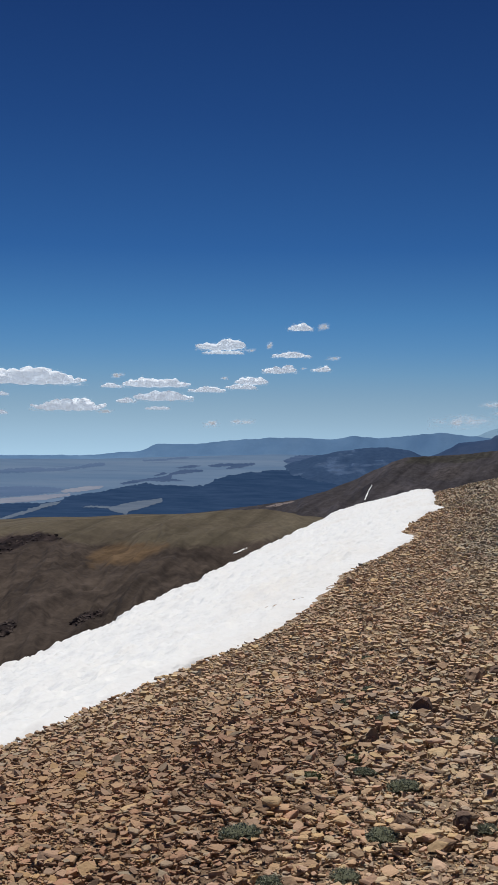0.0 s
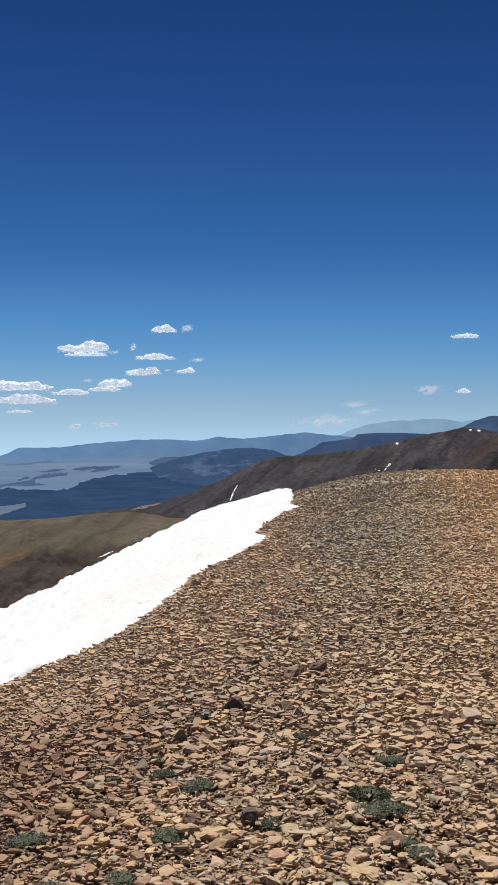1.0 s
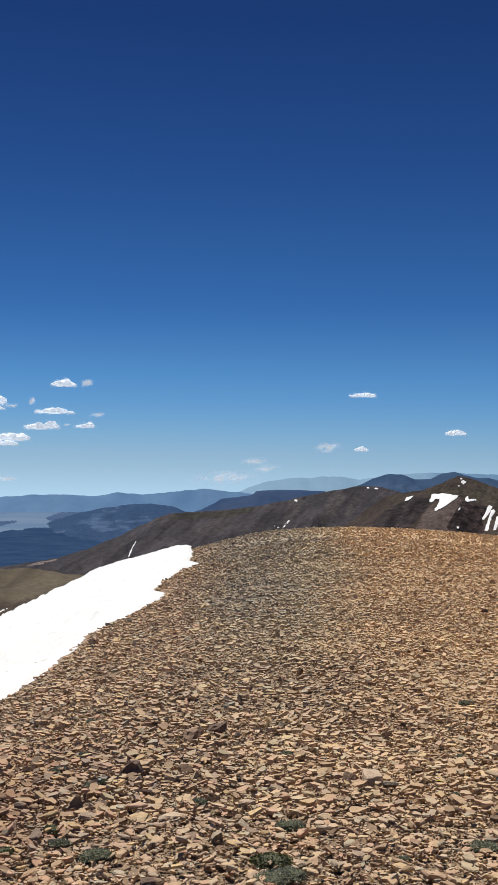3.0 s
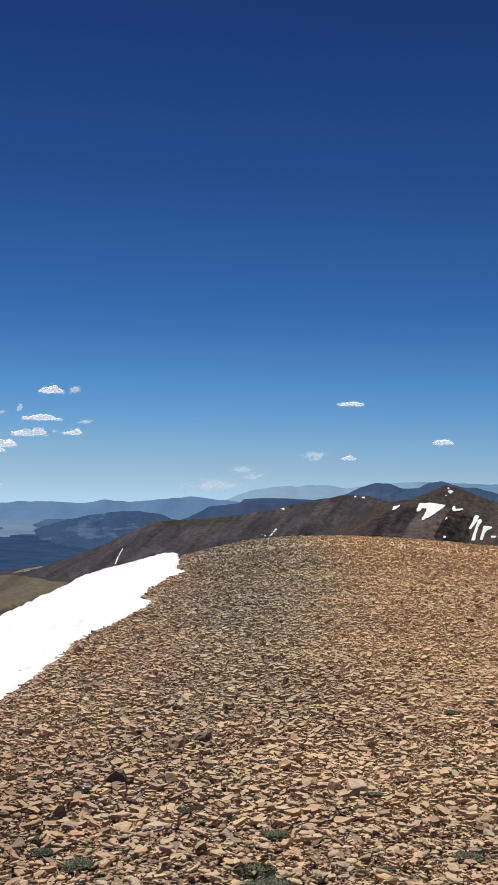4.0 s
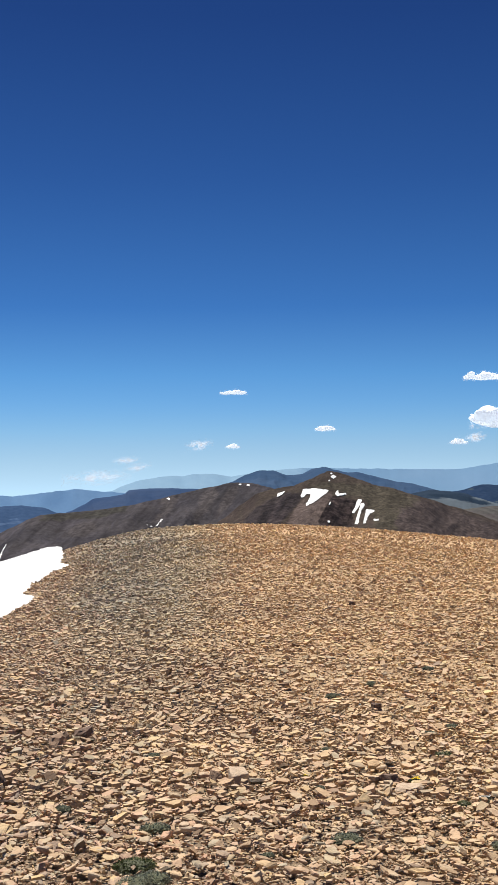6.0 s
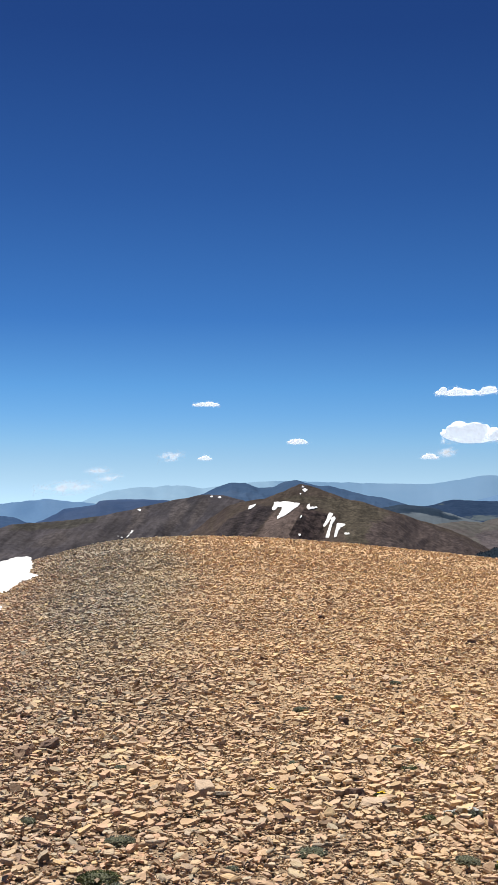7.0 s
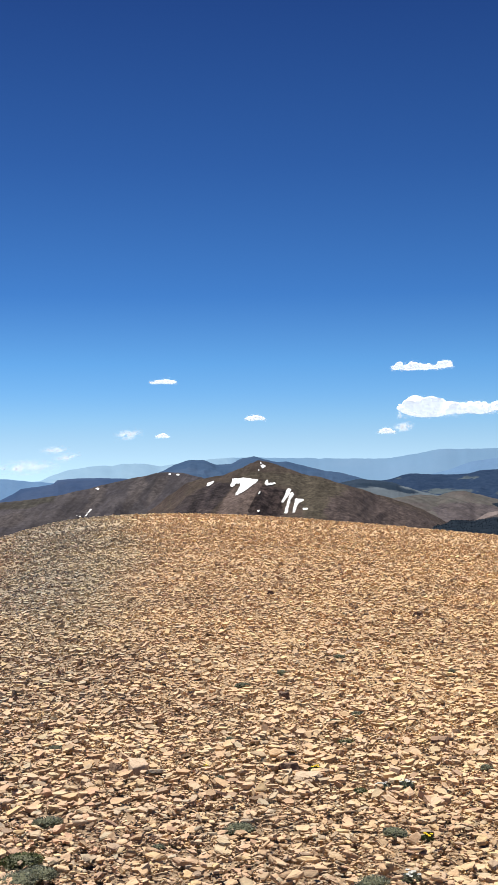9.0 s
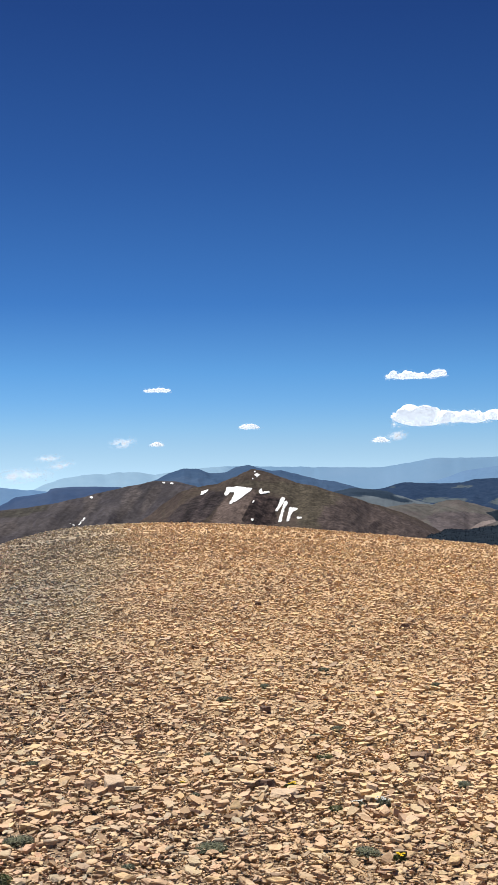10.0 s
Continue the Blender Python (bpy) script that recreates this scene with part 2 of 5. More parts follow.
def slope_material(name, low, mid, high, green=None, scale=0.02, gfac=0.5, rocks=0.0, streak=0.0, zones=(), relief=True, lean=0.9, grain=0.0):
    m = Mat(name, 0.97, 0.05)
    a = m.noise(scale, 7, rough=0.62)
    c = m.ramp(a, [(0.3, low), (0.5, mid), (0.7, high)])
    if green:
        up = m.span(m.axis("Z", "Normal"), 0.78, 0.95)
        c = m.mix(m.math("MULTIPLY", m.math("MULTIPLY", up, m.noise(scale * 1.7, 4, lo=0.3, hi=0.6)), gfac), c, green)
    if zones:
        fine = m.noise(scale * 3.5, 7, rough=0.68)
        torn = m.math("MULTIPLY", m.math("SUBTRACT", m.noise(scale * 5, 7, rough=0.65), 0.5), 1.1)
    for zone_name, *stops in zones:
        # ground of another kind, or haze put into the colour, with a torn edge
        at = m.n.new("ShaderNodeAttribute")
        at.attribute_name = zone_name
        other = m.ramp(fine, list(zip((0.33, 0.5, 0.67), stops)))
        if zone_name in ("rock", "flank"):
            # gully shadows painted as dark and light ribs, steep down the face
            k = m.n.new("ShaderNodeCombineXYZ")
            m.l.new(m.math("MULTIPLY", m.math("SUBTRACT", m.axis("X"), m.math("MULTIPLY", m.axis("Z"), 1.5 * lean)), 0.13), k.inputs[0])
            m.l.new(m.math("MULTIPLY", m.axis("Z"), 0.045), k.inputs[2])
            rib_shade = m.ramp(m.noise(1.0, 5, k.outputs[0], 0.6), [(0.34, (0.5,) * 3), (0.5, (1.0,) * 3), (0.66, (1.6, 1.54, 1.5))])
            other = m.mix(1.0, other, rib_shade, "MULTIPLY")
        c = m.mix(m.span(m.math("ADD", at.outputs["Fac"], torn), 0.3, 0.7), c, other)
    if streak:
        # talus bands and painted shade of gullies that run aslant down the face
        for wide, slant, amount in ((2.6, lean, 0.6), (8.0, lean * 1.25, 0.9), (6.0, -0.6 * lean, 0.2)):
            k = m.n.new("ShaderNodeCombineXYZ")
            m.l.new(m.math("MULTIPLY", m.math("SUBTRACT", m.axis("X"), m.math("MULTIPLY", m.axis("Z"), slant)), scale * wide), k.inputs[0])
            m.l.new(m.math("MULTIPLY", m.axis("Y"), scale * 0.25), k.inputs[1])
            m.l.new(m.math("MULTIPLY", m.axis("Z"), scale * 1.6), k.inputs[2])
            st = m.noise(1.0, 7, k.outputs[0], 0.66)
            f = m.ramp(st, [(0.3, (1 - streak * amount,) * 3), (0.5, (1.0,) * 3), (0.7, (1 + 0.7 * streak * amount,) * 3)])
            c = m.mix(1.0, c, f, "MULTIPLY")
    if grain:
        f = m.ramp(m.noise(scale * 14, 8, rough=0.72), [(0.32, (1 - grain,) * 3), (0.68, (1 + grain,) * 3)])
        c = m.mix(1.0, c, f, "MULTIPLY")
    if rocks:
        r = m.noise(scale * 3.5, 6, lo=0.56, hi=0.68)
        c = m.mix(m.math("MULTIPLY", r, rocks), c, (0.025, 0.02, 0.02))
    m.colour(c)
    if relief:
        m.bump(m.noise(scale * 6, 6), 0.6 / scale * 0.05, 0.6)
    return m.m


Z_TUNDRA = ("tundra", (0.036, 0.031, 0.024), (0.056, 0.048, 0.036), (0.086, 0.073, 0.054))
Z_TALUS = ("talus", (0.062, 0.047, 0.043), (0.094, 0.071, 0.062), (0.13, 0.099, 0.086))
Z_ROCK = ("rock", (0.009, 0.007, 0.008), (0.027, 0.02, 0.02), (0.075, 0.056, 0.05))
M_RIDGE = slope_material("brown_ridge_talus", (0.034, 0.032, 0.038), (0.054, 0.049, 0.055), (0.08, 0.071, 0.076), (0.05, 0.045, 0.04), 0.012, 0.3, 0.4, 0.45,
                         (("tundra", (0.034, 0.032, 0.029), (0.048, 0.045, 0.039), (0.066, 0.061, 0.051)), ("talus", (0.046, 0.041, 0.043), (0.07, 0.061, 0.061), (0.1, 0.087, 0.084))), lean=0.9, grain=0.35)
M_MOUNT = slope_material("red_brown_mountain", (0.036, 0.027, 0.025), (0.057, 0.043, 0.037), (0.085, 0.064, 0.053), (0.055, 0.047, 0.033), 0.016, 0.4, 0.3, 0.28,
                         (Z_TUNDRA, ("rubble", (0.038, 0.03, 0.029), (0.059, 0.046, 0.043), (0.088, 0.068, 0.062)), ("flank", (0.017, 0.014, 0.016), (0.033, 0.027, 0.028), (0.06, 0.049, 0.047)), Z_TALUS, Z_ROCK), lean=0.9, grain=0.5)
M_HILL = slope_material("tundra_hill", (0.08, 0.065, 0.047), (0.106, 0.087, 0.062), (0.13, 0.108, 0.077), (0.112, 0.096, 0.064), 0.008, 0.4, 0.15, 0.45,
                        (("scarp", (0.04, 0.031, 0.026), (0.062, 0.048, 0.039), (0.088, 0.068, 0.054)), ("ochre", (0.08, 0.054, 0.033), (0.11, 0.073, 0.042), (0.14, 0.095, 0.055)), Z_ROCK), lean=0.25, grain=0.22)
M_CRAG = slope_material("dark_crag_rock", (0.05, 0.04, 0.036), (0.078, 0.061, 0.053), (0.11, 0.086, 0.074), None, 0.05, grain=0.3)
M_SCAR = slope_material("pale_bare_earth", (0.13, 0.11, 0.105), (0.18, 0.15, 0.14), (0.24, 0.2, 0.185), None, 0.03, grain=0.25)
M_DOME = slope_material("pale_brown_hill", (0.06, 0.053, 0.054), (0.09, 0.079, 0.076), (0.124, 0.106, 0.096), (0.082, 0.086, 0.076), 0.016, 0.6, 0.35, 0.35, (("gullies", (0.05, 0.044, 0.048), (0.078, 0.067, 0.069), (0.112, 0.096, 0.094)),), lean=-0.8, grain=0.2)
# The blue of the far peaks, ranges and mesa is haze put into their colour.
M_BLUE = slope_material("hazed_distant_peak", (0.026, 0.055, 0.112), (0.037, 0.072, 0.134), (0.052, 0.088, 0.152), None, 0.006)
M_FAR = slope_material("far_range_haze_blue", (0.11, 0.212, 0.365), (0.128, 0.236, 0.39), (0.15, 0.262, 0.415), None, 0.006, relief=False, grain=0.03)
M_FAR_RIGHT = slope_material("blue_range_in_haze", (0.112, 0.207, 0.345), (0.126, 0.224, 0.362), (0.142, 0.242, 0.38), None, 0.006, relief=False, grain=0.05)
M_FAINT = slope_material("farthest_range_haze_pale", (0.15, 0.268, 0.405), (0.163, 0.283, 0.42), (0.18, 0.298, 0.435), None, 0.003, zones=(("haze", (0.225, 0.36, 0.485), (0.24, 0.378, 0.5), (0.262, 0.398, 0.515)),), relief=False)
M_MESA = slope_material("hazed_wooded_mesa", (0.024, 0.053, 0.118), (0.037, 0.067, 0.136), (0.054, 0.083, 0.15), None, 0.006)
M_TREES = slope_material("conifer_wood", (0.005, 0.009, 0.016), (0.01, 0.017, 0.026), (0.018, 0.027, 0.038), None, 0.12)


def meadow_hill_material(name, lo, hi, grass, wood_a, wood_b, other=None):
    """Conifer forest broken by long open meadows; other: a zone of the slope and its colours."""
    m = Mat(name, 1.0, 0.0)
    f = m.noise(1.0, 7, m.pos((0.0045, 0.002, 0.028)), 0.62, lo, hi)
    wood = m.ramp(m.noise(0.05, 7, rough=0.7), [(0.3, wood_a), (0.7, wood_b)])
    g = m.mix(1.0, m.ramp(m.noise(0.02, 6), [(0.3, (0.75,) * 3), (0.7, (1.25,) * 3)]), grass, "MULTIPLY")
    c = m.mix(f, wood, g)
    if other:
        at = m.n.new("ShaderNodeAttribute")
        at.attribute_name = other[0]
        torn = m.math("MULTIPLY", m.math("SUBTRACT", m.noise(0.03, 7, rough=0.65), 0.5), 2.2)
        c = m.mix(m.span(m.math("ADD", at.outputs["Fac"], torn), 0.5, 0.85), c, m.ramp(m.noise(0.02, 7, rough=0.66), [(0.3, other[1]), (0.7, other[2])]))
    m.colour(c)
    return m.m


# Haze blue is mixed into the wood and grass colours of these hills.
M_MEADOW = meadow_hill_material("hazed_forest_and_meadows", 0.6, 0.64, (0.066, 0.085, 0.092), (0.013, 0.028, 0.06), (0.03, 0.05, 0.092), ("meadow", (0.05, 0.068, 0.082), (0.09, 0.112, 0.124)))
M_MEADOW2 = meadow_hill_material("hazed_meadow_and_woods", 0.48, 0.53, (0.1, 0.122, 0.14), (0.02, 0.034, 0.056), (0.036, 0.053, 0.078), ("wood", (0.014, 0.025, 0.042), (0.03, 0.046, 0.068)))
M_WOOD = meadow_hill_material("hazed_forest_and_parks", 0.57, 0.63, (0.072, 0.115, 0.2), (0.032, 0.062, 0.128), (0.052, 0.09, 0.163))


def snow_material():
    m = Mat("old_snow", 0.55, 0.3)
    dirt = m.noise(1.0, 6, m.pos((0.5, 0.16, 0.5)), 0.6, 0.46, 0.72)
    speck = m.noise(7.0, 4, lo=0.68, hi=0.76)
    c = m.mix(m.math("MULTIPLY", dirt, 0.6), (0.865, 0.863, 0.835), (0.8, 0.765, 0.705))
    c = m.mix(m.math("MULTIPLY", speck, 0.15), c, (0.5, 0.44, 0.37))
    m.colour(c)
    m.b.inputs["Subsurface Weight"].default_value = 0.0
    m.bump(m.noise(2.3, 3), 0.16, 0.6)
    return m.m


M_SNOW = snow_material()


def plain_colour(name, a, b, scale, rough=0.8):
    m = Mat(name, rough, 0.2)
    m.colour(m.ramp(m.noise(scale, 4), [(0.3, a), (0.7, b)]))
    return m.m


M_LEAF = plain_colour("grey_green_leaf", (0.19, 0.2, 0.14), (0.4, 0.41, 0.3), 60)
M_STEMS = plain_colour("old_leaves_and_stems", (0.06, 0.062, 0.036), (0.14, 0.145, 0.085), 90)
M_LEAF2 = plain_colour("dark_green_leaf", (0.09, 0.11, 0.045), (0.17, 0.19, 0.08), 60)
M_YELLOW = plain_colour("yellow_petal", (0.75, 0.52, 0.02), (0.85, 0.65, 0.05), 50)
M_WHITE = plain_colour("white_petal", (0.5, 0.5, 0.46), (0.65, 0.65, 0.6), 50)


def cloud_material(name, shine, cover=1.0):
    m = Mat(name, 1.0, 0.0)
    d = m.n.new("ShaderNodeBsdfDiffuse")
    t = m.n.new("ShaderNodeBsdfTranslucent")
    for k in (d, t):
        k.inputs["Color"].default_value = (0.74, 0.77, 0.8, 1)
    mx = m.n.new("ShaderNodeMixShader")
    mx.inputs[0].default_value = 0.3
    m.l.new(d.outputs[0], mx.inputs[1])
    m.l.new(t.outputs[0], mx.inputs[2])
    glow = m.n.new("ShaderNodeEmission")       # glow added to stand for sunlight scattered through the whole cloud
    glow.inputs["Color"].default_value, glow.inputs["Strength"].default_value = (0.96, 0.98, 1.0, 1), shine
    both = m.n.new("ShaderNodeAddShader")
    m.l.new(mx.outputs[0], both.inputs[0])
    m.l.new(glow.outputs[0], both.inputs[1])
    air = m.n.new("ShaderNodeBsdfTransparent")
    thin = m.n.new("ShaderNodeMixShader")
    thin.inputs[0].default_value = cover
    m.l.new(air.outputs[0], thin.inputs[1])
    m.l.new(both.outputs[0], thin.inputs[2])
    m.l.new((thin if cover < 1 else both).outputs[0], m.n["Material Output"].inputs["Surface"])
    return m.m


M_CLOUD = cloud_material("white_cumulus", 0.34)
M_VAPOUR = cloud_material("thin_white_vapour", 0.44, 0.13)


# ------------------------------------------------------------------ shape of the land
def sp(u):
    return np.log1p(np.exp(-np.abs(u))) + np.maximum(u, 0)


SNOW_FOOT = -14.0        # the lower end of the long drift, behind the viewpoint


def snow_left(y):
    return np.interp(y, (-14, 0, 25, 40, 60, 80, 95, 120), (-12.2, -12.0, -11.0, -11.2, -11.8, -13.2, -14.4, -15.5))


def snow_right(y):
    return np.interp(y, (-14, -8, 0, 6, 9.7, 11, 12.0, 13.0, 16.4, 19, 21, 23, 25, 28.3, 30, 34.4, 40, 42.2, 47, 58, 82, 100),
                     (-12.0, -10.6, -9, -6.6, -5.0, -4.5, -3.95, -3.3, -3.08, -3.25, -3.4, -3.1, -2.75, -2.55, -3.2, -3.35, -3.2, -2.7, -3.4, -4.1, -5.9, -8.5))


def summit(x, y):
    """Height of the bare summit dome, eye level being 0."""
    x, yy = np.asarray(x, float), np.maximum(np.asarray(y, float), -6.0)
    w = np.maximum(0.0737 * yy, 0.5)
    z = -2.131 - 0.00385 * yy - 0.2 * 7 * sp((yy - 100) / 7) - 0.01354 * x
    z = z - 0.37433 * w * sp((-1.867 + 0.04068 * yy - x) / w)
    z = z - 0.09686 * 1.04 * sp((x - 8.22 + 0.127 * yy) / 1.04)
    z = z - 0.03 + 1.039 * np.exp(-(2.2 + np.sqrt((yy - 2.2) ** 2 + 1.0)) / 5.0)
    z = z + 0.26 * np.clip((yy - 40) / 45, 0, 1) * np.clip((x + 4) / 4, 0, 1)
    z = z + 0.012 * np.sin(1.3 * x + 0.5 * yy) * np.sin(0.9 * yy - 0.6 * x + 1.0) + 0.008 * np.sin(3.1 * x - 1.2 * yy) * np.sin(2.3 * yy + 1.7 * x)
    z = z - 1.3 * 0.5 * sp((snow_left(yy) - 1.2 - x) / 0.5)
    return z


PLAIN_Z = -225.0


def land(x, y):
    r = np.hypot(x, y)
    z = summit(x, y) - 0.55 * 20 * sp((r - 150) / 20)
    return np.maximum(z, PLAIN_Z + (34 + 22 * np.clip((np.degrees(np.arctan2(x, y)) + 21) / 9, 0, 1)) * np.clip((r - 2500) / 1550, 0, 1) ** 1.3 - 0.12 * np.maximum(r - 4100, 0))


def fbm(x, y, z=0.0, octaves=4):
    return noise.fractal(Vector((x, y, z)), 0.9, 2.1, octaves, noise_basis="PERLIN_ORIGINAL")


def mesh_from(name, verts, faces, mats, smooth=False, index=None):
    me = bpy.data.meshes.new(name)
    me.from_pydata([tuple(v) for v in verts], [], faces)
    for m in mats:
        me.materials.append(m)
    if index is not None:
        me.polygons.foreach_set("material_index", index)
    if smooth:
        me.polygons.foreach_set("use_smooth", [True] * len(me.polygons))
    me.update()
    return me


def grid_faces(nu, nv):
    return [(i * nv + j, (i + 1) * nv + j, (i + 1) * nv + j + 1, i * nv + j + 1) for i in range(nu - 1) for j in range(nv - 1)]


# ------------------------------------------------------------------ ground: one sheet to the horizon
def build_ground():
    rings = np.concatenate([np.linspace(0.15, 14, 70), np.geomspace(14.3, 150, 110), np.geomspace(156, 1000, 30), np.geomspace(1050, 4950, 40)])
    fine = np.radians(np.linspace(-34, 34, 180))
    rest = np.radians(np.linspace(34, 326, 110))[1:-1]
    ang = np.concatenate([fine, rest])
    verts = [(0, 0, float(summit(0, 0)))]
    for r in rings:
        x, y = r * np.sin(ang), r * np.cos(ang)
        z = land(x, y)
        amp = 0.03 if r < 150 else 0.0
        for k in range(len(ang)):
            dz = 0.0
            if amp:
                dz = -0.012 + 0.006 * fbm(x[k] * 4.0, y[k] * 4.0, 0.0, 2)
            verts.append((x[k], y[k], z[k] + dz))
    n = len(ang)
    faces, index = [], []
    for k in range(n):
        faces.append((0, 1 + (k + 1) % n, 1 + k))
        index.append(0)
    for i in range(len(rings) - 1):
        for k in range(n):
            a, b = 1 + i * n + k, 1 + i * n + (k + 1) % n
            faces.append((a, b, b + n, a + n))
            index.append(0 if rings[i] < 300 else 1)
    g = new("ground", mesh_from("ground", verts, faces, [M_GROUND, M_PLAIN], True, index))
    return tagged(g, "stony summit ground falling away to a wide valley of grass and forest", "ground", kind="structure")


ground = build_ground()


# ------------------------------------------------------------------ mountains, far to near
def depth_inside(pts, poly):
    """The distance of each point from the outline of a polygon, positive inside it."""
    a = np.array(poly, float)
    b = np.roll(a, -1, 0)
    px, py = pts[:, 0:1], pts[:, 1:2]
    d = b - a
    t = np.clip(((px - a[:, 0]) * d[:, 0] + (py - a[:, 1]) * d[:, 1]) / np.maximum((d ** 2).sum(1), 1e-12), 0, 1)
    far = np.hypot(px - a[:, 0] - t * d[:, 0], py - a[:, 1] - t * d[:, 1]).min(1)
    span = np.where(np.abs(d[:, 1]) < 1e-9, 1e-9, d[:, 1])
    cross = ((a[:, 1] > py) != (b[:, 1] > py)) & (px < d[:, 0] * (py - a[:, 1]) / span + a[:, 0])
    return np.where(cross.sum(1) % 2 == 1, far, -far)


def ragged_outline(poly, step, amount):
    """The outline in short steps, each a little off the line."""
    out = []
    for (x0, y0), (x1, y1) in zip(poly, poly[1:] + poly[:1]):
        n = max(1, int(math.hypot(x1 - x0, y1 - y0) / step))
        for k in range(n):
            x, y = x0 + (x1 - x0) * k / n, y0 + (y1 - y0) * k / n
            out.append((x + amount * fbm(x * 9, y * 9, 0.0, 3), y + 0.6 * amount * fbm(x * 9, y * 9, 4.0, 3)))
    return out


class Range:
    """A ridge seen from the summit: its crest is given as bearing and height angle, in degrees, at one distance."""

    def __init__(self, name, crest, dist, depth, base, mat, label, rough=0.03, gully=0.0, nu=220, nv=46, shape=1.0, freq=1.0, lean=0.0, kind="", seed=0.0, wander=0.03, back=True):
        self.az = np.array([c[0] for c in crest], float)
        self.el = np.array([c[1] for c in crest], float)
        self.dist, self.depth, self.base, self.shape, self.wander = dist, depth, base, shape, wander
        self.rough, self.gully, self.freq, self.lean, self.seed = rough, gully, freq, lean, seed
        us = np.linspace(self.az[0], self.az[-1], nu)
        vs = np.concatenate([np.linspace(0, 1, nv), 1 + np.linspace(0.06, 0.5, 8)]) if back else np.linspace(0, 1, nv)
        self.verts = np.array([self.at(u, v) for u in us for v in vs])
        self.faces = grid_faces(nu, len(vs))
        x, y, z = self.verts.T
        self.seen = np.degrees(np.stack([np.arctan2(x, y), np.arctan2(z, np.hypot(x, y))], -1))
        self.ob = new(name, mesh_from(name, self.verts, self.faces, [mat], True))
        tagged(self.ob, label, name.replace("_", " "), kind=kind)

    def zone(self, name, polys, soft):
        """Stores on the slope how far each point lies inside ground of another kind, or on the farthest range inside
        painted haze, whose outlines are given by bearing and height angle; soft: the width of the change, in degrees.
        """
        value = np.zeros(len(self.verts))
        for poly in polys:
            value = np.maximum(value, np.clip(0.5 + depth_inside(self.seen, poly) / soft, 0, 1))
        self.ob.data.attributes.new(name, "FLOAT", "POINT").data.foreach_set("value", value.astype(np.float32))

    def crest(self, u):
        # smooth between the given bearings
        i = int(np.clip(np.searchsorted(self.az, u) - 1, 0, len(self.az) - 2))
        t = (u - self.az[i]) / (self.az[i + 1] - self.az[i])
        t = min(max(t, 0.0), 1.0)
        lin = self.el[i] + (self.el[i + 1] - self.el[i]) * t
        s = t * t * (3 - 2 * t)
        cur = self.el[i] + (self.el[i + 1] - self.el[i]) * s
        return 0.7 * lin + 0.3 * cur + self.rough * fbm(u * 1.7, self.seed, 2.0, 5)

    def at(self, u, v):
        d1 = self.dist * (1 + self.wander * fbm(u * 0.25, self.seed + 5.0, 0.0, 2))
        zc = d1 * math.tan(radians(self.crest(u)))
        d0 = d1 - self.depth
        zb = d0 * math.tan(radians(self.base))
        if v <= 1:
            d = d0 + (d1 - d0) * v
            z = zb + (zc - zb) * v ** self.shape
        else:
            d = d1 + self.depth * (v - 1)
            z = zc - (zc - zb) * 1.2 * (v - 1) - 0.02 * self.dist * (v - 1)
        if self.gully:
            fade = math.sin(math.pi * min(v, 1.0)) ** 0.6 if v < 1 else 0.0
            across = radians(u) * self.dist * 0.011 * self.freq
            along = v * self.depth * 0.0045
            k = across + self.lean * along
            spur = noise.ridged_multi_fractal(Vector((k, along * 0.6 + 0.25 * across, self.seed)), 0.85, 2.2, 6, 1.0, 2.0) - 1.2
            z += self.gully * fade * (0.55 * spur + 0.45 * fbm(k * 0.6, along, self.seed + 7.0, 5))
        a = radians(u)
        return (d * math.sin(a), d * math.cos(a), z)

    def face(self, u, el):
        """The place on the front slope that shows at a bearing and height angle."""
        lo, hi = 0.0, 1.0
        for _ in range(30):
            m = (lo + hi) / 2
            x, y, z = self.at(u, m)
            if math.degrees(math.atan2(z, math.hypot(x, y))) < el:
                lo = m
            else:
                hi = m
        return Vector(self.at(u, (lo + hi) / 2))


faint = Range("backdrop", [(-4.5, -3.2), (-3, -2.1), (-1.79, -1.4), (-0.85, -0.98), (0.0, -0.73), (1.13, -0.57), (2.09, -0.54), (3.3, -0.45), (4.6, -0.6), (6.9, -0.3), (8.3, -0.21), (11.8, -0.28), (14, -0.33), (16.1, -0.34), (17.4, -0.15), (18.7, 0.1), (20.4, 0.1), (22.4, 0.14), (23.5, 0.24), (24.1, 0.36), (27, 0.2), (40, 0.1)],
              4440, 460, -3.6, M_FAINT, "mountain range on the horizon, haze-blue and pale", 0.035, 0, 300, 20, kind="structure", seed=1.0, wander=0.0, back=False)
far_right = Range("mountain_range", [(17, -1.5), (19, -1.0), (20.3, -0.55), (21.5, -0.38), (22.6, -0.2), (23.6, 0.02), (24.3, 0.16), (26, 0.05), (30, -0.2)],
                  4150, 420, -3.4, M_FAR_RIGHT, "haze-blue mountain range before a paler one", 0.015, 6, 160, 24, seed=1.5, wander=0.004, back=False)
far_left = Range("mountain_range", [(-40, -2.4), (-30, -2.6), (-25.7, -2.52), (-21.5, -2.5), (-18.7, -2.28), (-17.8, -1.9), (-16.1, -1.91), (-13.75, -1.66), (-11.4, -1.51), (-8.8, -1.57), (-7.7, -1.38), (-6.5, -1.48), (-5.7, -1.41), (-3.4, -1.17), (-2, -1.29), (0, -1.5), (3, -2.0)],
                 4280, 260, -3.4, M_FAR, "long haze-blue mountain range beyond the valley", 0.045, 8, 300, 26, seed=2.0, wander=0.004, back=False)
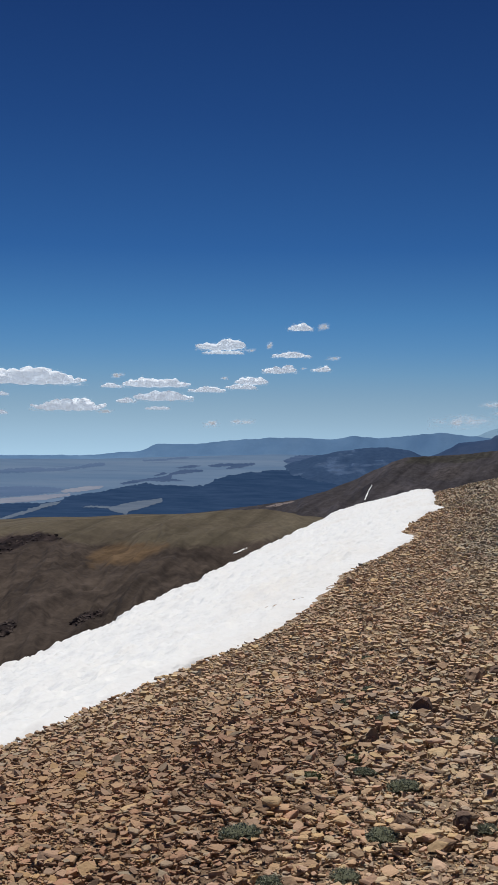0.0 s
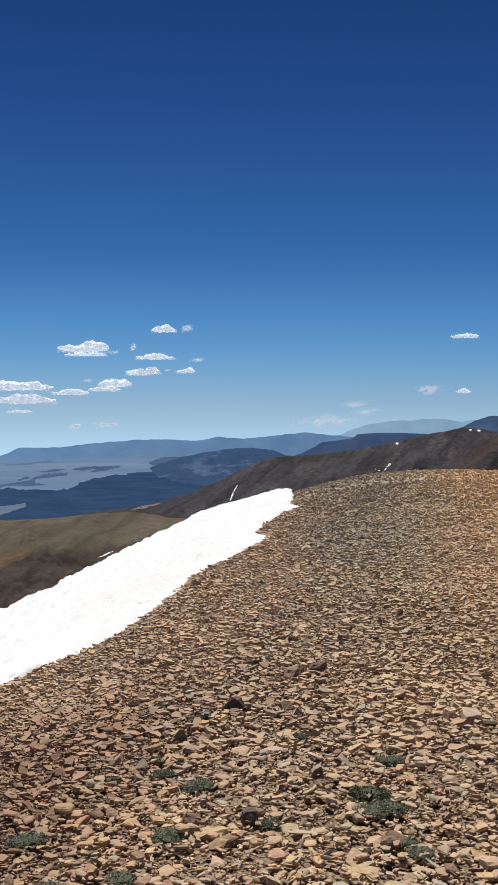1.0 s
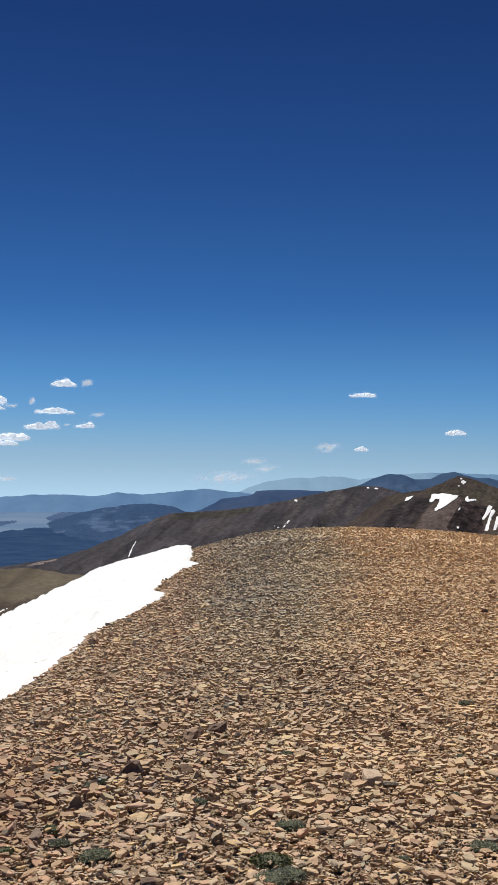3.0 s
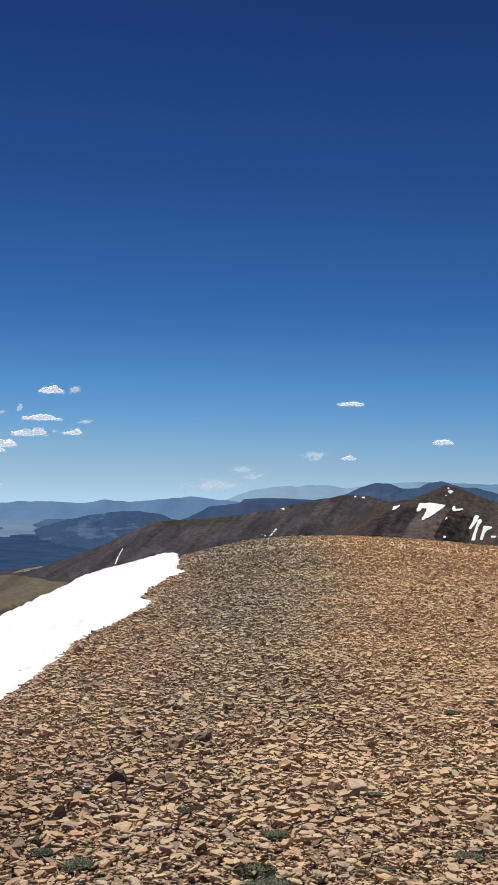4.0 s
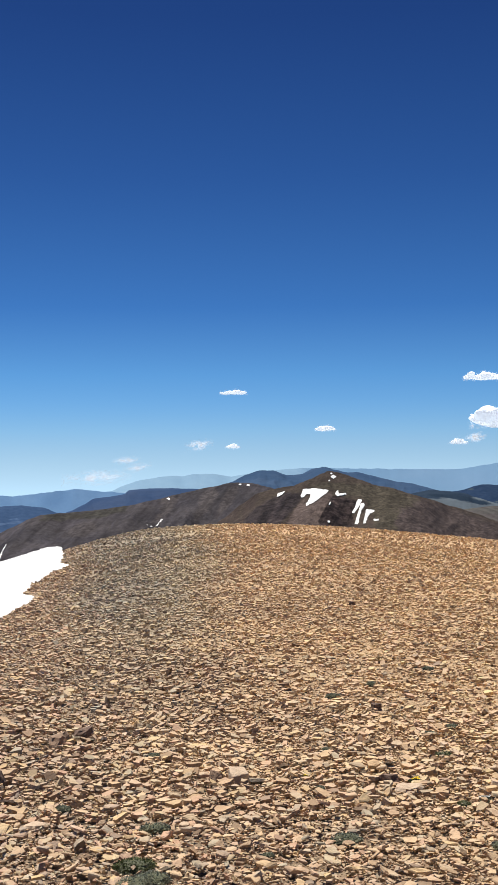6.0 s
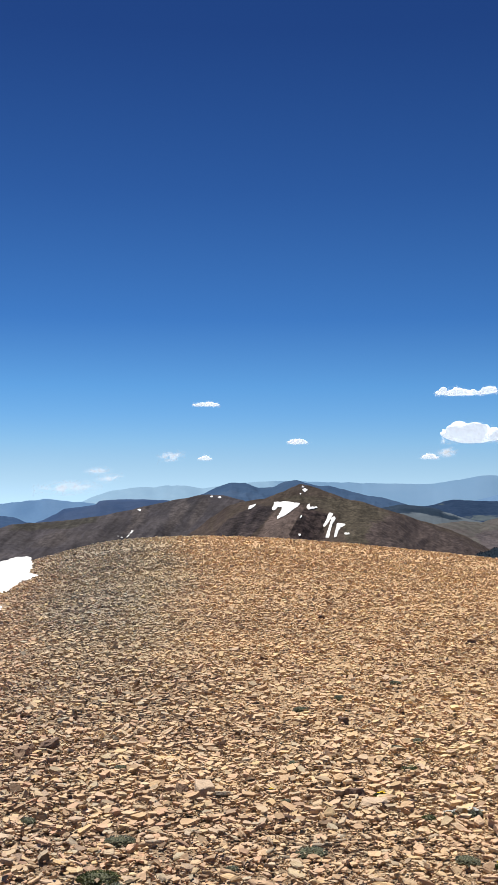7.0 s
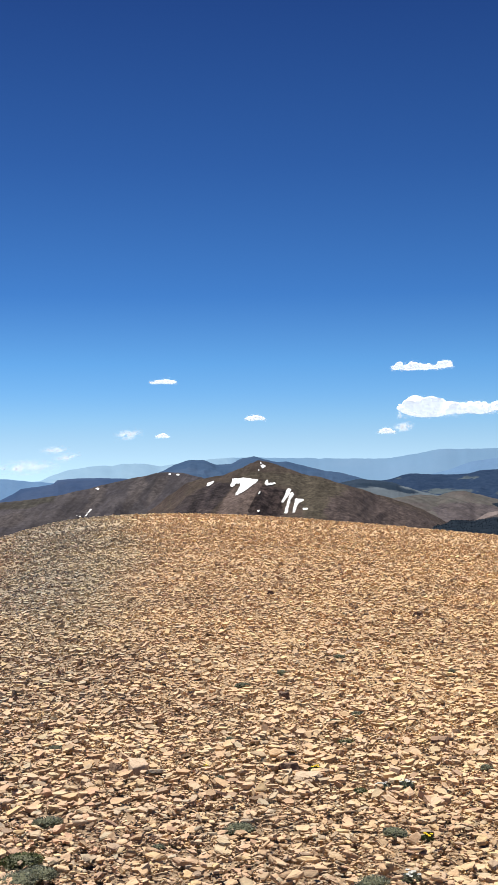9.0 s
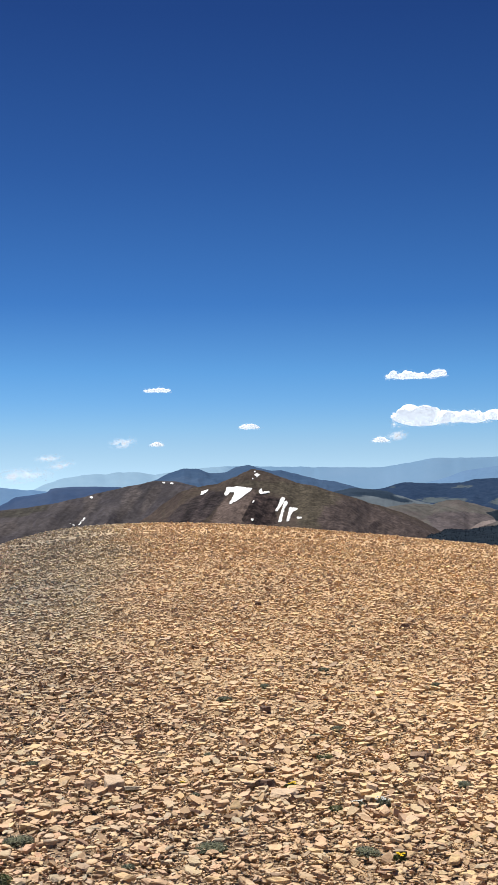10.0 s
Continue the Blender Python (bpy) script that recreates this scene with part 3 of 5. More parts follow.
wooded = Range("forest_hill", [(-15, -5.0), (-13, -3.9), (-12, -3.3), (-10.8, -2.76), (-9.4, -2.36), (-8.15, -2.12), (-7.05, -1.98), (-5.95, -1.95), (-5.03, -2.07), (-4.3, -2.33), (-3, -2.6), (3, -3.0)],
               3600, 900, -5.6, M_WOOD, "forested hill rising from the valley, dark haze-blue", 0.05, 16, 220, 40, seed=3.0)
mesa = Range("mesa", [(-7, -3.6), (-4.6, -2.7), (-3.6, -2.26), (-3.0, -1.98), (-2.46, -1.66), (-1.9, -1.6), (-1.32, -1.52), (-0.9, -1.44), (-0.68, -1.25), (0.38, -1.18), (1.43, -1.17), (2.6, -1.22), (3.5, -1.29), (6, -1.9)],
             2900, 500, -5.6, M_MESA, "flat-topped wooded mesa, blue with haze", 0.02, 10, 160, 30, seed=4.0)
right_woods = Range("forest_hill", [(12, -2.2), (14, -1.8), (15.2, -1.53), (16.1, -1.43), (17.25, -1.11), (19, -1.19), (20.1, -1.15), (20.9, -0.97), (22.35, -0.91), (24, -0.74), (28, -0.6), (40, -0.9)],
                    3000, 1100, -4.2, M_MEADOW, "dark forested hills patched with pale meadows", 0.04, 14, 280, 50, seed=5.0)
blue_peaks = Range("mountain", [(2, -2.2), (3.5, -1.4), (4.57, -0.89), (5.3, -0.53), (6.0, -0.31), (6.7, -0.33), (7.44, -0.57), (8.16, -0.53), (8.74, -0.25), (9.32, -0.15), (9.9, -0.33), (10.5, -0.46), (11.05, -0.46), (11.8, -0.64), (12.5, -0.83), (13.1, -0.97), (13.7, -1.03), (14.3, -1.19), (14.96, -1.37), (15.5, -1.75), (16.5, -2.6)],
                   2100, 600, -3.2, M_BLUE, "rounded twin peaks, blue-grey with haze", 0.02, 18, 240, 40, seed=6.0)
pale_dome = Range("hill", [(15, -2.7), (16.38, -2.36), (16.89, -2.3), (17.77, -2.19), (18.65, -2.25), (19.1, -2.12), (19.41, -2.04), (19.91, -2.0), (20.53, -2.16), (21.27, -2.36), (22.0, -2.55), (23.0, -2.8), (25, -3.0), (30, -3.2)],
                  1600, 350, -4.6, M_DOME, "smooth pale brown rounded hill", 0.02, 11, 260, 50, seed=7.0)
mid_woods = Range("forest", [(19.8, -3.2), (20.5, -2.85), (21.0, -2.7), (22.0, -2.53), (22.74, -2.57), (23.6, -2.63), (24.1, -2.58), (26, -2.5), (32, -2.6)],
                  1520, 160, -4.4, M_TREES, "dark conifer forest behind a rounded hill", 0.05, 6, 200, 24, kind="stuff", seed=9.2)
right_hill = Range("hill", [(20.5, -3.9), (21.36, -3.48), (21.86, -3.3), (22.73, -3.0), (23.35, -2.69), (24.06, -2.6), (27, -2.45), (34, -2.6)],
                   1400, 260, -4.6, M_DOME, "smooth pale brown hill above dark woods", 0.02, 8, 120, 30, seed=8.0)
low_woods = Range("forest", [(17.5, -4.2), (18.99, -3.66), (19.37, -3.48), (20.49, -3.49), (21.49, -3.33), (21.98, -3.3), (23.08, -3.41), (24.03, -3.47), (28, -3.5), (34, -3.6)],
                  1050, 200, -5.5, M_TREES, "dark conifer forest in the valley", 0.07, 6, 260, 30, kind="stuff", seed=9.0)
grey_spur = Range("hill", [(22.4, -4.7), (22.69, -4.42), (22.94, -4.25), (23.4, -3.95), (23.85, -3.67), (24.2, -3.6), (26, -3.5), (30, -3.5)],
                  700, 120, -6.0, M_RIDGE, "grey talus spur edged with snow", 0.02, 4, 60, 20, seed=9.5)
meadow_hill = Range("hill", [(12, -1.9), (13.4, -1.62), (14.0, -1.5), (14.75, -1.38), (15.64, -1.45), (16.4, -1.57), (17.03, -1.79), (18.03, -2.1), (19.5, -2.4), (22, -3.4)],
                    1760, 260, -4.4, M_MEADOW2, "pale green meadow slope below dark woods", 0.03, 8, 200, 40, seed=13.0)
ridge = Range("mountain_ridge", [(-20, -7.6), (-16, -6.2), (-12.56, -4.98), (-10.8, -4.72), (-9.4, -4.3), (-8, -3.76), (-6.55, -3.05), (-5.6, -2.6), (-5.1, -2.45), (-4, -2.36), (-2.2, -2.23), (-0.8, -2.05), (0.66, -1.76), (1.73, -1.51), (3.14, -1.2), (4.6, -0.92), (5.6, -0.96), (6.6, -1.2), (7.1, -1.5), (8, -2.2), (9, -3.2), (11, -4.0)],
              1420, 420, -7.5, M_RIDGE, "dark brown mountain ridge cut by gullies", 0.025, 22, 420, 96, 1.1, 1.0, -0.45, seed=11.0)
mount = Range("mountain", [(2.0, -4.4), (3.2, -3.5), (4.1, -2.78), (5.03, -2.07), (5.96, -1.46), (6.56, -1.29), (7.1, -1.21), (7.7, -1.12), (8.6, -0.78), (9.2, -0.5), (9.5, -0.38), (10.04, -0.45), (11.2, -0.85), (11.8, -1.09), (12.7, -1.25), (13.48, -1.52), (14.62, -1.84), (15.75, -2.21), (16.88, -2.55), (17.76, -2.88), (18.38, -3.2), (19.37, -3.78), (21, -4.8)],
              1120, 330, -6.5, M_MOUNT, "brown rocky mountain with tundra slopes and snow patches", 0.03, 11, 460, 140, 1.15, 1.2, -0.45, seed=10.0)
left_hill = Range("hill", [(-40, -7.5), (-30, -6.6), (-25.7, -6.15), (-24, -5.95), (-22.2, -5.8), (-19.4, -5.68), (-16.6, -5.5), (-13.7, -5.25), (-12.3, -5.19), (-10.8, -5.4), (-9.7, -5.78), (-8.2, -6.4), (-6, -7.6), (-3, -9.5)],
                  820, 480, -17.0, M_HILL, "broad brown tundra hill dropping into a cirque", 0.02, 15, 330, 120, 0.75, 1.6, -0.9, seed=12.0)


def conifers():
    """Single dark spires that fringe the valley forest and stand loose on the slope above it."""
    rng = np.random.default_rng(31)
    verts, faces = [], []
    for _ in range(1500):
        u = rng.uniform(17.6, 27)
        v = 1.0 - 0.5 * rng.random() ** 2
        p = np.array(low_woods.at(u, v))
        h, w = rng.uniform(0.6, 1.2), rng.uniform(0.25, 0.5)
        k = len(verts)
        for lev, wide in ((0.0, 1.0), (0.38, 0.7), (0.36, 0.95), (0.7, 0.4), (0.68, 0.6)):
            for q in range(5):
                a = 6.2832 * q / 5 + lev
                verts.append((p[0] + w * wide * math.cos(a), p[1] + w * wide * math.sin(a), p[2] - 0.3 + h * lev))
        verts.append((p[0], p[1], p[2] + h))
        for r in range(4):
            for q in range(5):
                faces.append((k + r * 5 + q, k + r * 5 + (q + 1) % 5, k + r * 5 + 5 + (q + 1) % 5, k + r * 5 + 5 + q))
        for q in range(5):
            faces.append((k + 20 + q, k + 20 + (q + 1) % 5, k + 25))
    ob = new("conifers", mesh_from("conifers", verts, faces, [M_TREES]))
    return tagged(ob, "dark conifer spires standing along the valley forest", "trees", kind="stuff")


conifers()


# ------------------------------------------------------------------ snow
def build_snow():
    ys = np.concatenate([np.arange(SNOW_FOOT, 1.0, 0.4), np.arange(1.0, 30, 0.16), np.geomspace(30, 112, 260)])
    nv = 120
    verts = []
    for y in ys:
        xr = float(snow_right(y)) + 0.1 + 0.2 * fbm(y * 0.55, 1.0, 0.0, 4)
        xl = float(snow_left(y)) + 0.55 * fbm(y * 0.35, 5.0, 0.0, 5)
        for j in range(nv):
            t = j / (nv - 1)
            x = xr + (xl - xr) * t
            edge = min(t * (xr - xl), 1e9)
            far_edge = (1 - t) * (xr - xl)
            soft = 1 - math.exp(-max(edge, 0) / 0.25)
            cup = 0.4 * noise.noise(Vector((x * 1.2, y * 0.7, 0))) + 0.5 * abs(noise.noise(Vector((x * 2.6, y * 1.7, 4)))) + 0.65 * abs(noise.noise(Vector((x * 6.0, y * 4.0, 8))))
            h = 0.05 + 0.2 * cup + 0.12 * noise.noise(Vector((x * 0.35, y * 0.25, 9)))
            h = h * soft - 0.09 * (1 - soft) + soft * 0.12 * min(max((y - 42) / 40, 0), 1) * min(edge / 4, 1)
            if far_edge < 0.8:
                h -= 0.5 * (0.8 - far_edge) ** 2
            verts.append((x, y, float(summit(x, y)) + h))
    ob = new("snowfield", mesh_from("snowfield", verts, grid_faces(len(ys), nv), [M_SNOW], True))
    return tagged(ob, "long white drift of old pitted summer snow", "snow", kind="structure")


snowfield = build_snow()


def face_sheet(host, poly, step, lift, mat, name, ragged=1.0, thick=True):
    """A sheet of other ground on a slope; its outline is given by bearing and height angle."""
    line = np.array(ragged_outline(ragged_outline(poly, step * 4, ragged * step * 1.8 * thick), step * 1.5, ragged * step))
    us = np.arange(line[:, 0].min() - step, line[:, 0].max() + 2 * step, step)
    es = np.arange(line[:, 1].min() - step, line[:, 1].max() + 2 * step, step)
    mid = np.stack(np.meshgrid(us[:-1] + step / 2, es[:-1] + step / 2, indexing="ij"), -1)
    keep = depth_inside(mid.reshape(-1, 2), line).reshape(mid.shape[:2]) > 0
    count = np.zeros((len(us), len(es)), int)
    for di in (0, 1):
        for dj in (0, 1):
            count[di:len(us) - 1 + di, dj:len(es) - 1 + dj] += keep
    bm = bmesh.new()
    made = {}
    tip = np.roll(line, -1, 0)

    def corner(i, j):
        if (i, j) not in made:
            u, e = us[i], es[j]
            if count[i, j] < 4:
                # the rim lies on the outline itself
                d = tip - line
                t = np.clip(((u - line[:, 0]) * d[:, 0] + (e - line[:, 1]) * d[:, 1]) / np.maximum((d ** 2).sum(1), 1e-12), 0, 1)
                q = line + t[:, None] * d
                u, e = q[np.hypot(q[:, 0] - u, q[:, 1] - e).argmin()]
            p = host.face(u, e)
            made[i, j] = bm.verts.new(p - p.normalized() * lift * 1.5)
        return made[i, j]

    for i, j in zip(*np.nonzero(keep)):
        bm.faces.new((corner(i, j), corner(i + 1, j), corner(i + 1, j + 1), corner(i, j + 1)))
    if thick:
        for v in bmesh.ops.extrude_edge_only(bm, edges=[e for e in bm.edges if e.is_boundary])["geom"]:
            if isinstance(v, bmesh.types.BMVert):
                v.co = v.co * (1 + lift * 2.5 / v.co.length)
    me = bpy.data.meshes.new(name)
    bm.to_mesh(me)
    bm.free()
    me.materials.append(mat)
    me.polygons.foreach_set("use_smooth", [True] * len(me.polygons))
    return new(name, me)


def snow_patch(host, poly, step=0.02, lift=0.45, label="bright snow patch lying in a gully of the mountain"):
    return tagged(face_sheet(host, poly, step, lift, M_SNOW, "snow_patch", 1.0), label, "snow patch", "snow patches on the mountains")


CRAG = [(9.74, -1.66), (10.27, -1.7), (10.75, -1.86), (11.04, -1.9), (10.72, -2.6), (10.86, -3.2), (9.18, -3.2), (8.98, -2.98), (9.21, -2.5), (9.5, -2.02)]
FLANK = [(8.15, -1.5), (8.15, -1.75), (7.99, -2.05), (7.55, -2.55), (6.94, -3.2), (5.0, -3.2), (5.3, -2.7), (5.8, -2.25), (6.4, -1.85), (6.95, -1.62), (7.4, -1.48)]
# paler haze painted over the left end of the farthest range
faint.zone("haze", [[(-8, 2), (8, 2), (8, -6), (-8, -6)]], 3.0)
mount.zone("rock", [CRAG], 0.14)
mount.zone("talus", [[(8.35, -2.1), (8.64, -2.02), (9.12, -1.7), (9.5, -1.44), (9.74, -1.44), (9.62, -1.86), (9.31, -2.28), (8.93, -3.2), (7.1, -3.2), (7.6, -2.6), (8.05, -2.0), (8.3, -1.8)]], 0.35)
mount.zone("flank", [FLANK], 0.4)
mount.zone("rubble", [[(13.2, -2.3), (14.2, -1.95), (15.2, -2.1), (16.5, -2.55), (19.5, -3.9), (19.5, -5.5), (13.5, -5.0), (12.9, -3.1)]], 1.0)
mount.zone("tundra", [[(9.3, -0.95), (10.3, -0.95), (11.2, -1.02), (12.7, -1.32), (13.9, -1.75), (14.4, -2.1), (13.4, -2.6), (13.0, -3.4), (11.9, -3.3), (11.7, -2.4), (11.2, -1.75), (10.4, -1.55), (9.6, -1.3), (8.6, -1.2)]], 0.5)
ridge.zone("tundra", [[(-4.9, -2.4), (-2.5, -2.3), (-0.7, -2.02), (-0.9, -2.35), (-2.2, -2.62), (-3.6, -2.7), (-5.2, -2.75)]], 0.5)
ridge.zone("talus", [[(1.0, -1.75), (1.5, -1.6), (1.9, -1.62), (1.5, -2.3), (0.9, -2.9), (0.5, -2.95), (0.9, -2.4)], [(3.2, -1.3), (3.7, -1.2), (3.9, -1.5), (3.5, -2.1), (2.9, -2.8), (2.5, -2.9), (2.8, -2.2)],
                     [(4.4, -1.2), (4.9, -1.1), (4.8, -1.6), (4.3, -2.3), (3.8, -2.7), (4.0, -2.0)], [(-3.4, -3.0), (-2.4, -2.8), (-2.2, -3.3), (-3.0, -3.6), (-4.0, -3.5)]], 0.6)
pale_dome.zone("gullies", [[(18.3, -2.9), (18.8, -2.66), (19.5, -2.6), (20.3, -2.62), (21.4, -2.75), (21.9, -3.1), (21.3, -3.4), (20.2, -3.7), (18.9, -3.6)]], 0.3)
left_hill.zone("scarp", [[(-40.0, -6.9), (-30.0, -6.5), (-26.44, -6.3), (-25.68, -6.54), (-24.91, -6.45), (-24.01, -6.43), (-22.71, -6.73), (-21.4, -7.07), (-20.48, -6.95), (-19.42, -7.14), (-18.36, -7.35), (-17.3, -7.2), (-15.97, -7.1), (-14.49, -7.05), (-13.16, -6.9), (-11.95, -6.75), (-9.0, -6.3), (-4.0, -9.0), (-4.0, -18.0), (-40.0, -18.0)]], 1.0)
left_hill.zone("ochre", [[(-21.4, -7.72), (-20.48, -7.2), (-19.56, -6.95), (-18.36, -6.93), (-17.3, -7.05), (-17.83, -7.41), (-18.36, -7.6), (-18.89, -7.93), (-20.21, -7.99), (-21.13, -8.12)]], 1.0)
OUTCROPS = ([(-26.06, -6.82), (-25.29, -6.57), (-24.39, -6.56), (-23.75, -6.44), (-22.91, -6.52), (-22.64, -6.8), (-23.23, -6.95), (-24.13, -6.85), (-24.78, -7.1), (-25.16, -7.35), (-25.67, -7.47), (-26.5, -7.9)],
            [(-22.23, -11.02), (-21.9, -10.64), (-21.38, -10.39), (-20.46, -10.33), (-20.52, -10.66), (-21.24, -10.78), (-21.9, -11.09)], [(-26.6, -11.3), (-26.04, -11.05), (-25.27, -10.75), (-24.76, -10.77), (-24.95, -11.15), (-25.53, -11.57), (-26.6, -12.0)])
left_hill.zone("rock", OUTCROPS, 0.5)


def slope_part(host, name, poly, mat, label, step=0.03, lift=0.4):
    """A piece of a mountain face with a look of its own."""
    ob = face_sheet(host, poly, step, lift, mat, name, 1.5, False)
    ob.parent = host.ob
    ob["label"] = label
    return ob


slope_part(ridge, "pale_slope", [(-12.44, -5.12), (-11.57, -4.88), (-10.7, -4.74), (-10.9, -4.84), (-11.6, -5.04)], M_SCAR, "pale bare slope")
slope_part(pale_dome, "scar", [(20.2, -3.62), (20.7, -3.36), (21.08, -3.12), (21.74, -3.0), (21.8, -3.12), (21.07, -3.36), (20.79, -3.6), (20.3, -3.68)], M_SCAR, "pale pink eroded gully", 0.02)
right_woods.zone("meadow", ([(19.61, -1.42), (20.18, -1.2), (20.55, -1.26), (20.8, -1.36), (20.3, -1.43)], [(21.97, -1.48), (22.65, -1.19), (23.39, -1.11), (26.0, -1.2), (26.0, -1.67), (23.01, -1.72), (22.4, -1.59)],
                            [(21.39, -2.2), (22.02, -1.83), (23.13, -1.74), (25.4, -1.74), (25.4, -2.48), (23.23, -2.54), (22.5, -2.34), (21.76, -2.33)], [(17.65, -2.02), (18.41, -1.85), (19.41, -1.92), (20.28, -1.91), (20.78, -2.04), (19.78, -2.15), (18.65, -2.26)]), 0.25)
meadow_hill.zone("wood", [[(14.3, -1.62), (14.9, -1.54), (15.77, -1.55), (16.52, -1.72), (17.53, -2.02), (18.02, -2.19), (17.02, -2.11), (15.88, -1.88), (14.87, -1.72)]], 0.2)


class Plain:
    """The valley floor, for laying woods and meadows on it by bearing and height angle."""

    def __init__(self):
        self.r = np.geomspace(1100, 4930, 300)

    def face(self, u, el):
        x, y = self.r * math.sin(radians(u)), self.r * math.cos(radians(u))
        z = land(x, y)
        r = float(np.interp(el, np.maximum.accumulate(np.degrees(np.arctan2(z, self.r))), self.r))
        x, y = r * math.sin(radians(u)), r * math.cos(radians(u))
        return Vector((x, y, float(land(np.array(x), np.array(y)))))


valley = Plain()


def valley_patch(name, poly, mat, label, category, lift=2.0, step=0.05, ragged=2.2):
    return tagged(face_sheet(valley, poly, step, lift * 0.8, mat, name, ragged, False), label, category, kind="stuff")


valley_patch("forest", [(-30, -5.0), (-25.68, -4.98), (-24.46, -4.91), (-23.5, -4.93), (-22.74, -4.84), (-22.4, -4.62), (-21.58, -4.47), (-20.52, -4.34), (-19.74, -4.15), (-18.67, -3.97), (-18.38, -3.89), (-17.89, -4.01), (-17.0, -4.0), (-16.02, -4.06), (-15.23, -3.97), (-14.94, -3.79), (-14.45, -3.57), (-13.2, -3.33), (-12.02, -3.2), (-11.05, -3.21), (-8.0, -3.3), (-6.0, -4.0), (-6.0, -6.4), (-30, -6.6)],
             M_VALE_WOOD, "conifer forest on the valley floor, dark haze-blue", "forest", 2.0, 0.06)
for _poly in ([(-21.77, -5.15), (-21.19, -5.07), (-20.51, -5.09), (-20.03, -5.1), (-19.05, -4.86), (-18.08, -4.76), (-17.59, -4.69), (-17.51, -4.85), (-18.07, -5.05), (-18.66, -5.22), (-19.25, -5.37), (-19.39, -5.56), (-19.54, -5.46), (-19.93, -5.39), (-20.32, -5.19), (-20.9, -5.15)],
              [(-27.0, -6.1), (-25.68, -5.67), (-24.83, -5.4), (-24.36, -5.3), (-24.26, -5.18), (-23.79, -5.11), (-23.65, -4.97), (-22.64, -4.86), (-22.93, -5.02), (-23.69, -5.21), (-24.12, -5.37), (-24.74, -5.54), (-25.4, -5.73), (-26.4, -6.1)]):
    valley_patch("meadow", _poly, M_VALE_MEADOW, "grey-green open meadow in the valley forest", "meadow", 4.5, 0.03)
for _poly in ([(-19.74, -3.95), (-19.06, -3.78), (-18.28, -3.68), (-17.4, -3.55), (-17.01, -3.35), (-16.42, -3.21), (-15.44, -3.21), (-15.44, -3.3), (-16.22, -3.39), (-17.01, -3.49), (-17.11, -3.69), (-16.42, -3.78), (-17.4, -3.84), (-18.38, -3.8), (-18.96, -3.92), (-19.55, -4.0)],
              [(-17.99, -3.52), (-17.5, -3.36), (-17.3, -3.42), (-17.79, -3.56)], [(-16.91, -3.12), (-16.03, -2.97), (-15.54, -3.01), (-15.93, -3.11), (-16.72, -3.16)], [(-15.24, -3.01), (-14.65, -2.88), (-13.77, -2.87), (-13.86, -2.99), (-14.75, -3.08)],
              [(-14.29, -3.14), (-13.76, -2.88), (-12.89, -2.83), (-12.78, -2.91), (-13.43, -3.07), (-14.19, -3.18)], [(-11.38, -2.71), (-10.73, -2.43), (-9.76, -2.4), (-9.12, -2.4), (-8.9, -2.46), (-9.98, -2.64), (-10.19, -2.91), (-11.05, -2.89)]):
    valley_patch("wood", _poly, M_VALE_BELT, "haze-blue belt of woodland on the valley floor", "woodland", 2.0, 0.03)
# The third outline is a haze-blue tone laid as a sheet, not woodland.
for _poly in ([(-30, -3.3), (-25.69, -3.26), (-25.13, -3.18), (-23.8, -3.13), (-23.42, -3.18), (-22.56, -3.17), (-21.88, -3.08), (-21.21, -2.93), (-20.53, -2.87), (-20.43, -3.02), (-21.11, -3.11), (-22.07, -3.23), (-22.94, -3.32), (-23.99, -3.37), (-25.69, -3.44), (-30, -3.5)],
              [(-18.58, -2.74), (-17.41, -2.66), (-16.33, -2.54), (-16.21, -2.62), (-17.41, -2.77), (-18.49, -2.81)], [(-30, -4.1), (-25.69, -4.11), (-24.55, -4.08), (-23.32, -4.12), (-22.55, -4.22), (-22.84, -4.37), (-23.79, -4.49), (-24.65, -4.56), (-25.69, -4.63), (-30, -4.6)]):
    valley_patch("wood", _poly, M_VALE_FAR, "pale haze-blue belt across the far valley floor", "woodland", 2.0, 0.03)
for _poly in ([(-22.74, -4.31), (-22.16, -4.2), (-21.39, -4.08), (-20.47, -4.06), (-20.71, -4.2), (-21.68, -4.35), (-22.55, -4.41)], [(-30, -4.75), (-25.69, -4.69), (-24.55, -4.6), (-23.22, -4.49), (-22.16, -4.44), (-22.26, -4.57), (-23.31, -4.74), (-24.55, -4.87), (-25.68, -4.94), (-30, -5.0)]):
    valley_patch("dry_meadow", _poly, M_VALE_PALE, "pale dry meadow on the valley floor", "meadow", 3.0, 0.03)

snow_patch(mount, [(8.11, -1.71), (8.2, -1.29), (8.77, -1.26), (9.57, -1.34), (9.52, -1.43), (9.15, -1.71), (8.76, -1.99), (8.4, -2.16), (8.39, -2.03), (8.62, -1.65), (8.6, -1.54), (8.43, -1.54), (8.24, -1.71)], 0.02, 1.4)
snow_patch(mount, [(6.87, -1.67), (6.96, -1.48), (7.28, -1.39), (7.23, -1.51), (7.02, -1.65)], 0.015, 1.6)
snow_patch(mount, [(9.9, -1.44), (10.02, -1.38), (10.05, -1.53), (10.43, -1.5), (10.43, -1.59), (9.97, -1.67), (9.86, -1.55)], 0.015, 1.4)
snow_patch(mount, [(9.51, -2.09), (9.61, -1.94), (9.67, -1.97), (9.57, -2.11)], 0.015, 3.0, label="short snow streak beside a dark crag")
snow_patch(mount, [(9.45, -2.95), (9.51, -2.9), (9.6, -2.93), (9.56, -3.03)], 0.015, 3.0, label="small snow patch at the foot of a crag")
